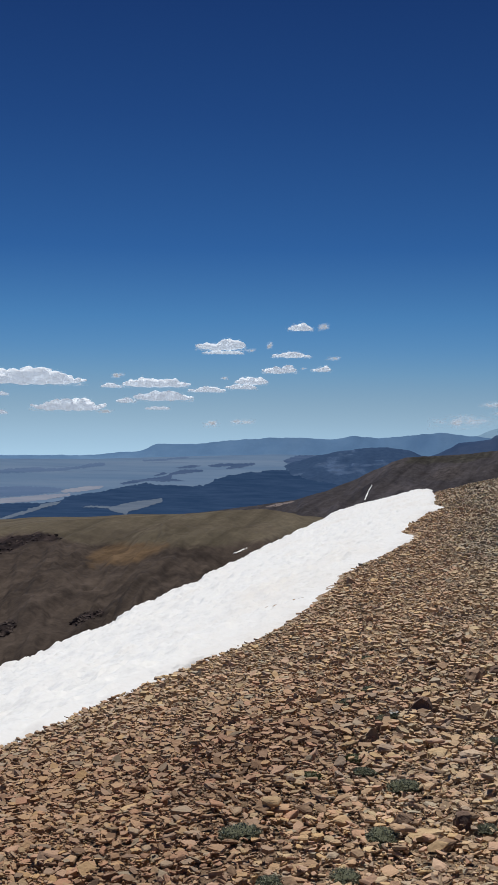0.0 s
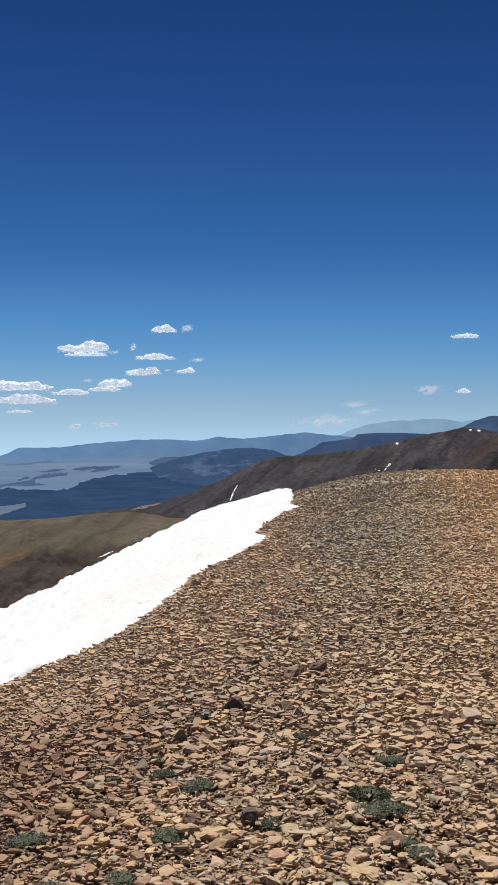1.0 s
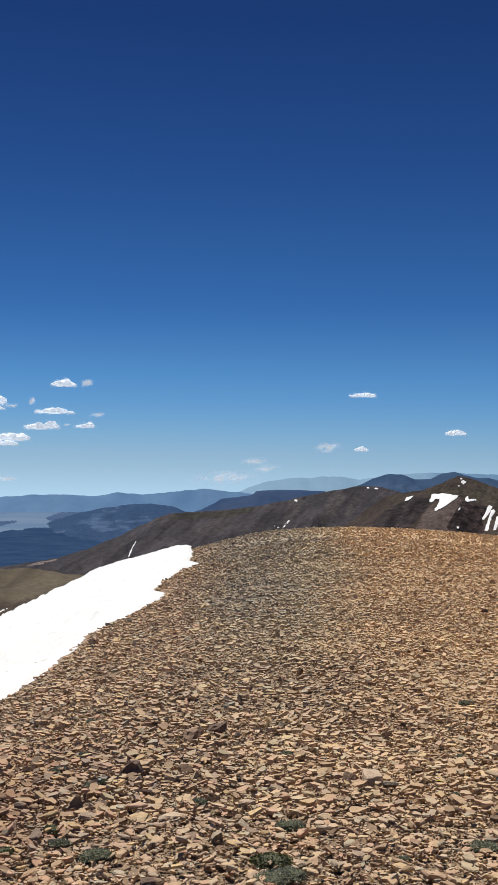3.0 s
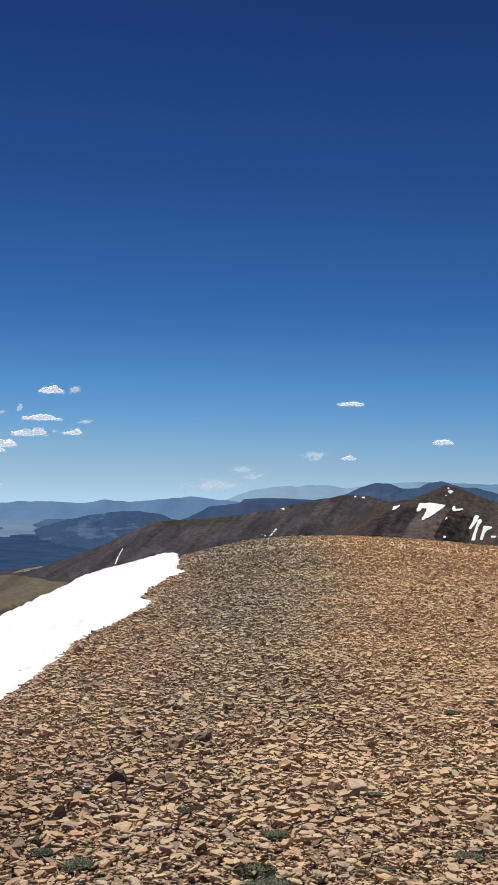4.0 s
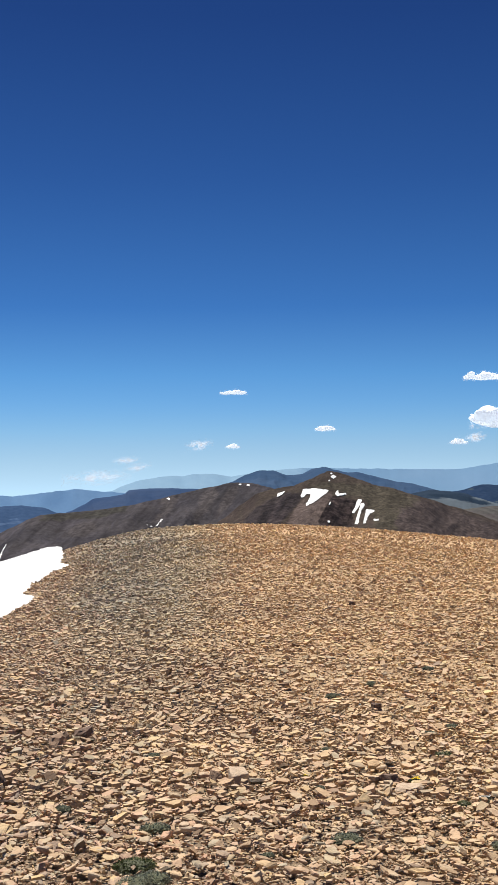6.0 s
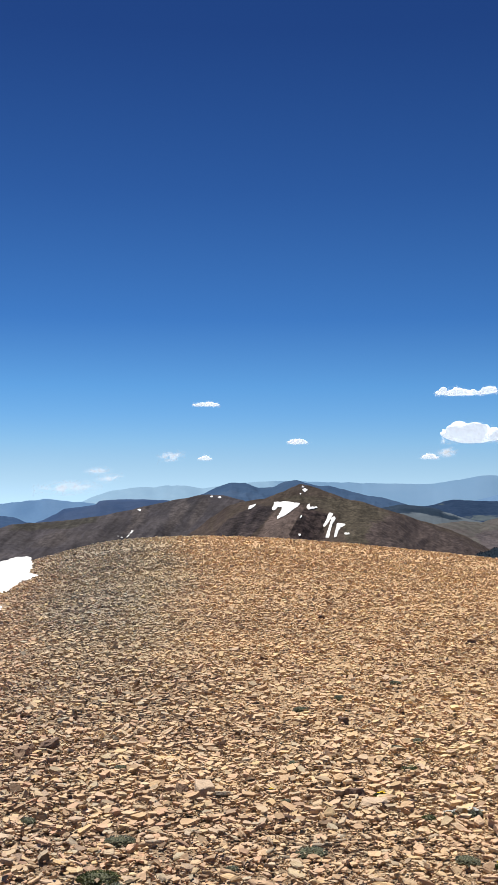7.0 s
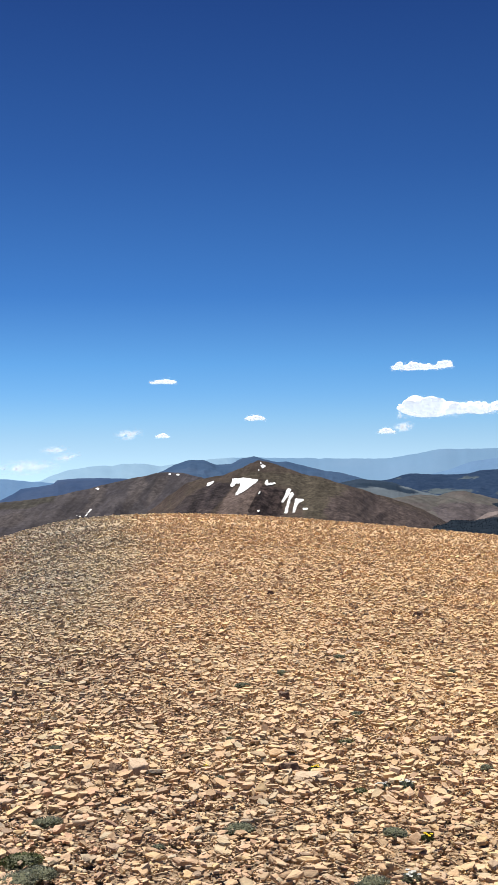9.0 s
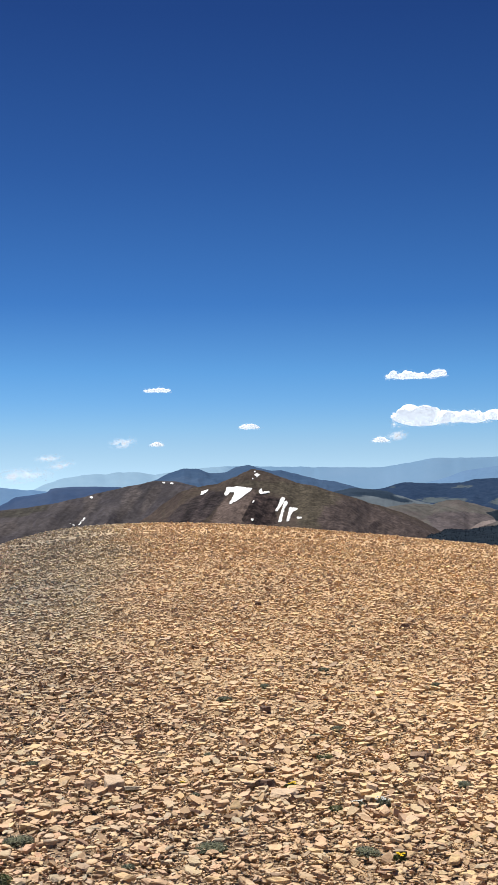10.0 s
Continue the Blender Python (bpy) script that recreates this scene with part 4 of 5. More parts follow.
NARROW = "narrow snow streak running down a rocky gully"
snow_patch(mount, [(10.71, -2.54), (11.03, -1.83), (11.24, -1.85), (11.15, -2.09), (10.82, -2.54)], 0.015, 0.8, label=NARROW)
snow_patch(mount, [(10.84, -3.1), (11.17, -2.06), (11.31, -2.0), (11.38, -2.12), (11.18, -2.43), (11.01, -3.1)], 0.015, 0.8, label=NARROW)
snow_patch(mount, [(11.27, -3.05), (11.43, -2.35), (11.84, -2.37), (11.82, -2.47), (11.59, -2.58), (11.4, -3.05)], 0.015, 0.8, label="hooked snow streak running down a rocky gully")
snow_patch(mount, [(11.78, -2.84), (12.07, -2.82), (12.08, -2.92), (11.84, -2.93)], 0.015)
SUMMIT = "small snow patch just below the summit"
snow_patch(mount, [(9.65, -0.66), (9.8, -0.57), (9.95, -0.67), (9.79, -0.79)], 0.012, label=SUMMIT)
snow_patch(mount, [(9.51, -0.87), (9.57, -0.83), (9.63, -0.88), (9.57, -0.91)], 0.012, label=SUMMIT)
snow_patch(mount, [(9.62, -0.5), (9.69, -0.45), (9.75, -0.52), (9.68, -0.55)], 0.012, label=SUMMIT)
CREST = "small snow patch on the ridge crest"
snow_patch(ridge, [(4.92, -1.0), (5.06, -0.97), (5.08, -1.06), (4.93, -1.06)], 0.012, label=CREST)
snow_patch(ridge, [(5.32, -1.08), (5.4, -1.01), (5.5, -1.03), (5.48, -1.11)], 0.012, label=CREST)
snow_patch(ridge, [(1.22, -1.7), (1.34, -1.66), (1.44, -1.72), (1.36, -1.8)], 0.015, label="tiny snow patch under the ridge crest")
snow_patch(ridge, [(0.22, -3.0), (0.5, -3.1), (0.5, -3.15), (0.28, -3.06)], 0.015, label="thin snow streak low on the ridge")
snow_patch(ridge, [(0.66, -3.1), (0.98, -2.74), (1.03, -2.77), (0.74, -3.1)], 0.015, label="thin snow streak low on the ridge")
snow_patch(ridge, [(-7.22, -4.65), (-7.06, -4.25), (-6.81, -3.84), (-6.78, -3.84), (-6.99, -4.25), (-7.14, -4.65)], 0.015, label="thin snow streak in a gully of the ridge")
snow_patch(left_hill, [(-14, -7.54), (-13.6, -7.32), (-13.2, -7.16), (-13.18, -7.22), (-13.6, -7.4)], 0.02, 0.2, label="thin snow streak on the brown hill")
snow_patch(grey_spur, [(22.9, -4.3), (23.2, -4.095), (23.63, -3.82), (23.68, -3.84), (23.25, -4.14), (22.98, -4.33)], 0.012, 0.5, label="thin snow edge along a talus spur")


# ------------------------------------------------------------------ clouds
DEG = 85.2      # metres to a degree at the clouds' distance


def droplets(name, centres, rng):
    """Shreds of vapour, too fine to tell apart, as one mesh."""
    verts = []
    for x, y, z in centres:
        r = rng.uniform(1.5, 4.0)
        a = rng.uniform(0, 6.283)
        for k in range(3):
            b = a + 2.094 * k + rng.uniform(-0.5, 0.5)
            verts.append((x + 1.3 * r * math.cos(b), y + rng.uniform(-0.6, 0.6) * r, z + r * math.sin(b)))
    return mesh_from(name, verts, [(k, k + 1, k + 2) for k in range(0, len(verts), 3)], [M_VAPOUR])


def hang(ob, az, el):
    a, e = radians(az), radians(el)
    ob.matrix_world = pose(4880 * math.sin(a) * math.cos(e), 4880 * math.cos(a) * math.cos(e), 4880 * math.sin(e), 0, 0, -az)


def cloud(az, el, wide, high, tops, label):
    """A flat-based heap of puffs nearly five kilometres off; tops gives its outline from end to end."""
    wide, high = wide * DEG, high * DEG
    rng = random.Random(int(az * 100) + 5000)
    xs = np.linspace(-0.5, 0.5, len(tops) + 2)
    outline = (0.28, *tops, 0.28)
    bm = bmesh.new()
    puffs = []
    for i in range(int(26 + 24 * wide / high)):
        x = rng.uniform(-0.49, 0.49)
        h = high * float(np.interp(x, xs, outline)) * (0.86 + 0.3 * fbm(x * 9 * wide / high * 0.25, az, 0.0, 3))
        r = min(h * rng.uniform(0.2, 0.46), high * 0.28)
        z = rng.uniform(0.35 * r, max(h - r * 0.9, 0.4 * r))
        puffs.append((Vector((x * (wide - 1.2 * r), rng.uniform(-0.45, 0.45) * high, z)), r))
        m = Matrix.Translation(puffs[-1][0]) @ Matrix.Diagonal((r * rng.uniform(1.0, 1.5), r, r * rng.uniform(0.8, 1.0), 1))
        bmesh.ops.create_icosphere(bm, subdivisions=2, radius=1.0, matrix=m)
    for v in bm.verts:
        p = v.co / high
        d = fbm(p.x * 2.2 + az, p.y * 2.2, p.z * 2.2, 4) * 0.1 + fbm(p.x * 6, p.y * 6, p.z * 6 + az, 3) * 0.05
        v.co += v.normal * d * high
        if v.co.z < 0.06 * high:
            v.co.z = 0.06 * high + (v.co.z - 0.06 * high) * 0.25
        # the base curls up at its ends and is never quite level
        v.co.z += high * (0.2 * min(abs(2 * v.co.x / wide), 1.1) ** 4 + 0.09 * fbm(p.x * 1.3 + 5, az, 0.0, 3)) * max(0.0, 1 - p.z)
    me = bpy.data.meshes.new("cloud")
    bm.to_mesh(me)
    bm.free()
    me.materials.append(M_CLOUD)
    ob = new("cloud", me)
    hang(ob, az, el)
    rem = ob.modifiers.new("union", "REMESH")
    rem.mode, rem.voxel_size, rem.use_smooth_shade = "VOXEL", max(1.3, min(high / 16, 3.0)), True
    centres = []
    for _ in range(int(3.4 * (wide + 2 * high))):
        c, r = rng.choice(puffs)
        a = rng.uniform(0, 6.283)
        q = r * 1.0 + rng.expovariate(1.0) * 2.2
        p = c + Vector((1.25 * q * math.cos(a), rng.uniform(-0.3, 0.3) * r, q * math.sin(a)))
        if p.z > -0.02 * high - rng.expovariate(1.0) * 1.2:
            centres.append(p)
    fringe = new("fringe", droplets("fringe", centres, rng))
    fringe.parent = ob
    fringe["label"] = "torn thin edge of the cloud"
    fringe["kind"] = "stuff"
    return tagged(ob, label, "cloud", "clouds over the valley")


def wisp(az, el, wide, high, thick, label):
    """A cloud so thin that the sky shows through it."""
    wide, high = wide * DEG, high * DEG
    rng = random.Random(int(az * 100) + 9000)
    centres = []
    for _ in range(int(wide * high / 6.1 * thick * 3.6)):
        x, z = rng.gauss(0, 0.4), rng.gauss(0, 0.4)
        if abs(x) < 1 and abs(z) < 1 and fbm(x * 2.2 + az, z * 1.3, 2.0, 4) + rng.uniform(-0.35, 0.35) > -0.1:
            centres.append((x * wide / 2, rng.uniform(-0.3, 0.3) * high, (z + 1 + 0.3 * x) * high / 2))
    ob = new("cloud", droplets("cloud", centres, rng))
    hang(ob, az, el)
    return tagged(ob, label, "cloud", kind="stuff")


heaps = []
CUMULUS = "small white flat-based fair-weather cumulus cloud"
for _az, _el, _w, _h, _tops in (
        (-24.08, 1.02, 5.32, 1.08, (0.6, 0.85, 1.0, 0.92, 0.88, 0.8, 0.4)), (-22.33, -0.26, 3.84, 0.88, (0.35, 0.6, 1.0, 0.85, 0.9, 0.8, 0.5)), (-20.2, 0.94, 0.99, 0.28, (0.8, 1.0, 0.9)),
        (-17.91, 0.97, 3.5, 0.6, (0.7, 1.0, 0.9, 0.85, 1.0, 0.7)), (-17.52, 0.29, 3.1, 0.7, (0.6, 0.8, 0.9, 1.0, 0.8, 0.6)), (-19.44, 0.18, 0.99, 0.32, (0.8, 1.0, 0.7)), (-17.84, -0.16, 1.29, 0.24, (0.6, 0.9, 0.7, 0.9)),
        (-15.3, 0.76, 1.93, 0.38, (0.5, 0.8, 1.0, 0.8)), (-13.56, 0.93, 1.65, 0.32, (0.9, 0.8, 1.0)), (-13.04, 1.17, 1.77, 0.47, (0.8, 1.0, 0.85, 1.0)), (-14.49, 2.72, 2.17, 0.25, (0.7, 1.0, 0.8, 0.9)),
        (-14.64, 2.91, 2.58, 0.7, (0.5, 0.65, 0.75, 0.95, 1.0, 0.8)), (-11.61, 1.77, 1.76, 0.5, (0.6, 0.8, 0.6, 0.9, 1.0)), (-11.01, 2.57, 2.02, 0.4, (0.5, 0.85, 1.0, 0.8, 0.5)), (-10.59, 3.95, 1.38, 0.47, (0.6, 0.9, 1.0, 0.8)),
        (-9.49, 1.88, 1.0, 0.34, (0.5, 0.7, 1.0)), (-25.66, 0.49, 0.76, 0.21, (0.8, 1.0, 0.7)), (-25.7, -0.44, 0.67, 0.23, (0.8, 1.0, 0.7)), (4.7, 3.59, 1.39, 0.3, (0.6, 0.8, 1.0, 0.9)), (9.41, 1.68, 1.08, 0.34, (0.8, 1.0, 0.75)), (4.65, 0.84, 0.7, 0.3, (0.6, 1.0, 0.7)),
        (17.63, 4.12, 2.59, 0.48, (1.0, 0.95, 0.9, 0.85, 0.7)), (19.05, 4.2, 0.88, 0.52, (0.7, 0.95, 0.9)), (18.3, 1.72, 3.14, 1.42, (0.75, 1.0, 0.95, 0.8, 0.84, 0.75)), (20.25, 1.85, 2.75, 0.95, (0.8, 0.95, 0.8, 0.7)),
        (22.29, 1.95, 2.57, 0.72, (0.7, 1.0, 1.0, 0.9, 0.6)), (16.12, 0.93, 0.91, 0.34, (0.8, 1.0, 0.7)), (22.95, 4.56, 1.66, 0.56, (0.4, 0.9, 1.0, 0.7)), (23.71, 5.15, 2.38, 0.75, (0.5, 0.9, 1.0, 0.9))):
    heaps.append(cloud(_az, _el, _w, _h, _tops, CUMULUS))
# the puffs of each heap are melted into one skin
bpy.context.view_layer.update()
_dg = bpy.context.evaluated_depsgraph_get()
_skins = [bpy.data.meshes.new_from_object(_ob.evaluated_get(_dg)) for _ob in heaps]
for _ob, _skin in zip(heaps, _skins):
    _ob.modifiers.clear()
    _ob.data = _skin
for _az, _el, _w, _h, _t in (
        (-20.45, -0.37, 0.93, 0.18, 1.2), (-9.39, 3.96, 0.61, 0.38, 1.2), (-8.84, 2.44, 0.84, 0.22, 0.6), (-12.13, 2.99, 0.38, 0.41, 0.9), (-14.4, 1.39, 0.49, 0.18, 1.0), (-19.87, 1.43, 0.78, 0.27, 1.1), (-15.06, -1.07, 0.92, 0.39, 0.8),
        (-13.51, -0.9, 1.47, 0.32, 0.7), (-13.08, 2.81, 0.53, 0.23, 0.6), (-10.37, 1.96, 0.29, 0.12, 0.8), (2.9, 0.7, 1.5, 0.6, 0.4), (-0.78, 0.07, 1.56, 0.4, 0.38), (-2.3, -1.0, 3.6, 0.8, 0.34), (-0.2, -0.35, 1.5, 0.5, 0.3), (16.99, 1.0, 1.07, 0.51, 0.75), (24.15, 4.58, 0.73, 0.31, 0.8), (16.82, 1.64, 0.32, 0.38, 0.3)):
    wisp(_az, _el, _w, _h, _t, "thin torn wisp of white cloud")


# ------------------------------------------------------------------ plants and flowers
def cushion_plant(seed, radius, mat, petals=None):
    rng = random.Random(seed)
    bm = bmesh.new()
    for _ in range(900):
        a, q = rng.uniform(0, 6.283), math.sqrt(rng.random()) * radius * (0.75 + 0.25 * math.sin(3 * seed))
        x, y = q * math.cos(a), q * math.sin(a) * 0.8
        h = radius * 0.26 * (1 - (q / radius) ** 2) + 0.006
        p = Vector((x, y, h * rng.uniform(0.15, 1.0)))
        out = Vector((math.cos(a) * q / radius + rng.uniform(-0.5, 0.5), math.sin(a) * q / radius + rng.uniform(-0.5, 0.5), rng.uniform(0.15, 0.7))).normalized()
        side = out.cross(Vector((rng.uniform(-1, 1), rng.uniform(-1, 1), 0.2))).normalized()
        ln, wd = rng.uniform(0.005, 0.011), rng.uniform(0.0018, 0.0034)
        v = [bm.verts.new(p - side * wd * 0.5), bm.verts.new(p + side * wd * 0.5), bm.verts.new(p + out * ln * 0.6 + side * wd), bm.verts.new(p + out * ln), bm.verts.new(p + out * ln * 0.6 - side * wd)]
        bm.faces.new(v)
    me = bpy.data.meshes.new("leaves")
    bm.to_mesh(me)
    bm.free()
    me.materials.append(mat)
    base = new("cushion_plant")
    # the dense mat of stems and old leaves below the fresh ones
    bm = bmesh.new()
    bmesh.ops.create_icosphere(bm, subdivisions=4, radius=1.0)
    for v in bm.verts:
        k = 1 + 0.3 * fbm(v.co.x * 2, v.co.y * 2, v.co.z * 2 + seed, 3)
        g = 1 + 0.16 * fbm(v.co.x * 11, v.co.y * 11, v.co.z * 11, 2)
        v.co = Vector((v.co.x * radius * 0.7 * k, v.co.y * radius * 0.56 * k, max(v.co.z, -0.2) * radius * 0.24 * k * g))
    mm = bpy.data.meshes.new("mat")
    bm.to_mesh(mm)
    bm.free()
    mm.materials.append(M_STEMS)
    cushion = new("cushion", mm)
    cushion.parent = base
    part_ob = new("leaves", me)
    part_ob.parent = base
    if petals:
        for k in range(6 if petals is M_YELLOW else 9):
            bm = bmesh.new()
            a, q = rng.uniform(0, 6.283), rng.uniform(0, radius * 0.6)
            c = Vector((q * math.cos(a), q * math.sin(a), radius * 0.3 + 0.007))
            hub = bm.verts.new(c)
            ring = [bm.verts.new(c + Vector((math.cos(t) * 0.011, math.sin(t) * 0.011, 0.005 + 0.003 * (i % 2)))) for i, t in enumerate(np.linspace(0, 6.283, 11)[:-1])]
            for i in range(10):
                bm.faces.new((hub, ring[i], ring[(i + 1) % 10]))
            fm = bpy.data.meshes.new("flower")
            bm.to_mesh(fm)
            bm.free()
            fm.materials.append(petals)
            f = new("flower", fm)
            f["label"] = "yellow flower head" if petals is M_YELLOW else "tiny white flower head"
            f.parent = base
    return base


def on_ground(x, y, lift=0.0):
    return float(land(np.array(x), np.array(y))) + lift


def spread(proto, places, label, group):
    for k, (x, y, s) in enumerate(places):
        m = pose(x, y, on_ground(x, y, 0.03), 0, 0, 67 * k)
        if k == 0:
            ob = proto
            ob.matrix_basis = m
        else:
            ob = copy_thing(proto, m)
        ob.scale = (0.76 * s, 0.76 * s, 0.76 * s)
        tagged(ob, label, "plant", group)


spread(cushion_plant(1, 0.13, M_LEAF), ((0.12, 5.77, 1), (0.02, 4.85, 1.25), (0.1, 4.93, 1.1), (-0.79, 5.18, 1.1), (-0.81, 4.43, 1.1), (0.15, 4.45, 0.9), (-1.39, 4.39, 1.2), (-0.89, 3.92, 0.9), (1.04, 5.41, 1), (0.22, 4.32, 0.8), (1.76, 5.21, 0.8), (1.45, 4.47, 1.0), (-1.05, 6.67, 0.8)),
       "low grey-green alpine cushion plant among loose stones", "alpine plants")
spread(cushion_plant(2, 0.1, M_LEAF), ((-1.01, 5.44, 1), (-0.4, 4.62, 0.9), (-0.38, 6.27, 0.9), (0.13, 7.65, 0.9), (-1.37, 7.35, 1), (-1.27, 7.81, 1), (-1.14, 3.8, 1), (-1.5, 9.48, 1), (1.73, 9.81, 1.2), (1.32, 7.67, 0.7), (2.17, 8.13, 0.8), (2.38, 8.33, 1.0), (2.2, 10.41, 1.1), (2.98, 11.35, 1.1), (0.63, 5.19, 0.6), (2.72, 6.52, 0.9), (3.83, 10.3, 1.0), (1.1, 6.6, 0.6)),
       "small grey-green alpine plant among loose stones", "alpine plants")
spread(cushion_plant(3, 0.1, M_LEAF2), ((0.02, 5.12, 1.5), (-1.27, 5.36, 1), (-1.09, 5.73, 1), (2.08, 7.46, 0.9), (1.81, 6.04, 0.7)), "dark green tuft of alpine leaves between stones", "alpine plants")
spread(cushion_plant(4, 0.08, M_LEAF, M_WHITE), ((-1.0, 6.75, 1), (2.1, 6.12, 1.2), (1.95, 6.1, 1.0), (1.62, 4.5, 1.1)), "grey-green plant with tiny white flowers", "alpine plants")
spread(cushion_plant(5, 0.055, M_LEAF2, M_YELLOW), ((1.69, 6.66, 1.1), (1.88, 5.08, 1.0), (1.06, 6.92, 0.6)), "small plant with bright yellow flower heads", "alpine plants")


# ------------------------------------------------------------------ stones
def slab_arrays(n, size, thick, rng, chamfer, K=6):
    """Vertices of n flat broken stones round the origin, as an array (n, k, 3)."""
    base = np.linspace(0, 2 * np.pi, K, endpoint=False)[None, :] + rng.uniform(-0.42, 0.42, (n, K)) + rng.uniform(0, 6.28, (n, 1))
    rad = rng.uniform(0.55, 1.2, (n, K)) * size[:, None] * 0.5
    ratio = rng.uniform(0.5, 1.0, (n, 1))
    turn = rng.uniform(0, 6.28, (n, 1))
    px, py = rad * np.cos(base), rad * np.sin(base) * ratio
    x, y = px * np.cos(turn) - py * np.sin(turn), px * np.sin(turn) + py * np.cos(turn)
    t = thick[:, None]
    wedge = rng.uniform(-0.9, 0.9, (n, 1)) * x / size[:, None] * 2
    rings = [np.stack([x * 0.92, y * 0.92, -0.5 * t + 0 * x], -1)]
    top = 0.5 * t * (1 + wedge) + t * rng.uniform(-0.12, 0.12, (n, K))
    shift = rng.uniform(-0.06, 0.06, (n, 2, 1)) * size[:, None, None]
    if chamfer:
        # a split edge, a chipped rim and an uneven top
        jut = 1.0 + rng.uniform(-0.06, 0.08, (n, K))
        rings.append(np.stack([x * jut, y * jut, top - t * rng.uniform(0.25, 0.6, (n, K))], -1))
        rim = 0.94 + rng.uniform(-0.07, 0.03, (n, K))
        rings.append(np.stack([x * rim + shift[:, 0], y * rim + shift[:, 1], top - 0.06 * t], -1))
        part = rng.uniform(0.4, 0.7, (n, K))
        rings.append(np.stack([x * part + shift[:, 0], y * part + shift[:, 1], top * 0.6 + 0.2 * t + t * rng.uniform(-0.1, 0.22, (n, K))], -1))
    else:
        rings.append(np.stack([x * 0.96 + shift[:, 0], y * 0.96 + shift[:, 1], top], -1))
    return np.concatenate(rings, 1), len(rings), K


def tilt_arrays(v, tilt, rng):
    n = len(v)
    ax = rng.uniform(0, 6.28, n)
    c, s = np.cos(tilt), np.sin(tilt)
    kx, ky = np.cos(ax), np.sin(ax)
    R = np.zeros((n, 3, 3))
    R[:, 0, 0], R[:, 0, 1], R[:, 0, 2] = c + kx * kx * (1 - c), kx * ky * (1 - c), ky * s
    R[:, 1, 0], R[:, 1, 1], R[:, 1, 2] = kx * ky * (1 - c), c + ky * ky * (1 - c), -kx * s
    R[:, 2, 0], R[:, 2, 1], R[:, 2, 2] = -ky * s, kx * s, c
    return np.einsum("nij,nkj->nki", R, v)


def faces_of(n, rings, K):
    """Loop and size arrays: side quads and one top polygon for each stone."""
    k = np.arange(K)
    quads = []
    for r in range(rings - 1):
        quads.append(np.stack([r * K + k, r * K + (k + 1) % K, (r + 1) * K + (k + 1) % K, (r + 1) * K + k], 1))
    quads = np.concatenate(quads).ravel()
    one = np.concatenate([quads, (rings - 1) * K + k])
    sizes = np.concatenate([np.full((rings - 1) * K, 4), [K]])
    loops = (one[None, :] + (np.arange(n) * rings * K)[:, None]).ravel()
    return loops, np.tile(sizes, n)


def raw_mesh(name, verts, loops, sizes, mat):
    me = bpy.data.meshes.new(name)
    me.vertices.add(len(verts))
    me.vertices.foreach_set("co", np.ascontiguousarray(verts, dtype=np.float32).ravel())
    me.loops.add(len(loops))
    me.loops.foreach_set("vertex_index", loops.astype(np.int32))
    me.polygons.add(len(sizes))
    me.polygons.foreach_set("loop_start", np.concatenate([[0], np.cumsum(sizes)[:-1]]).astype(np.int32))
    me.materials.append(mat)
    me.update(calc_edges=True)
    me.validate()
    me.polygons.foreach_set("use_smooth", [False] * len(me.polygons))
    return me


def fan(n, r0, r1, rng, arc):
    """Random places on the summit between two distances and two bearings, clear of the snow."""
    r = np.sqrt(rng.uniform(r0 * r0, r1 * r1, n))
    a = np.radians(rng.uniform(arc[0], arc[1], n))
    x, y = r * np.sin(a), r * np.cos(a)
    keep = (x > snow_right(y) + 0.06 + np.abs(rng.normal(0, 0.05, n))) | (y < SNOW_FOOT - 0.5)
    keep &= x > snow_left(y) - 1.0
    return x[keep], y[keep]


def scree(label, count, r0, r1, size, thick, tilt, lift, seed, chamfer, K=6, skip=None, arc=(-30.0, 28.0)):
    rng = np.random.default_rng(seed)
    x, y = fan(count, r0, r1, rng, arc)
    if skip:
        keep = ~((x > skip[0]) & (x < skip[1]) & (y > skip[2]) & (y < skip[3]) & (rng.random(len(x)) < skip[4]))
        x, y = x[keep], y[keep]
    n = len(x)
    s = size[0] + (size[1] - size[0]) * rng.random(n) ** 2.2
    t = np.clip(s * rng.uniform(thick[0], thick[1], n), 0.006, 0.13)
    v, rings, K = slab_arrays(n, s, t, rng, chamfer, K)
    v = tilt_arrays(v, np.abs(rng.normal(0, tilt, n)), rng)
    z = land(x, y) + rng.uniform(0, lift, n) + 0.2 * t
    v += np.stack([x, y, z], -1)[:, None, :]
    loops, sizes = faces_of(n, rings, K)
    ob = new("scree", raw_mesh("scree", v.reshape(-1, 3), loops, sizes, M_STONE))
    return tagged(ob, label, "stones", kind="stuff")


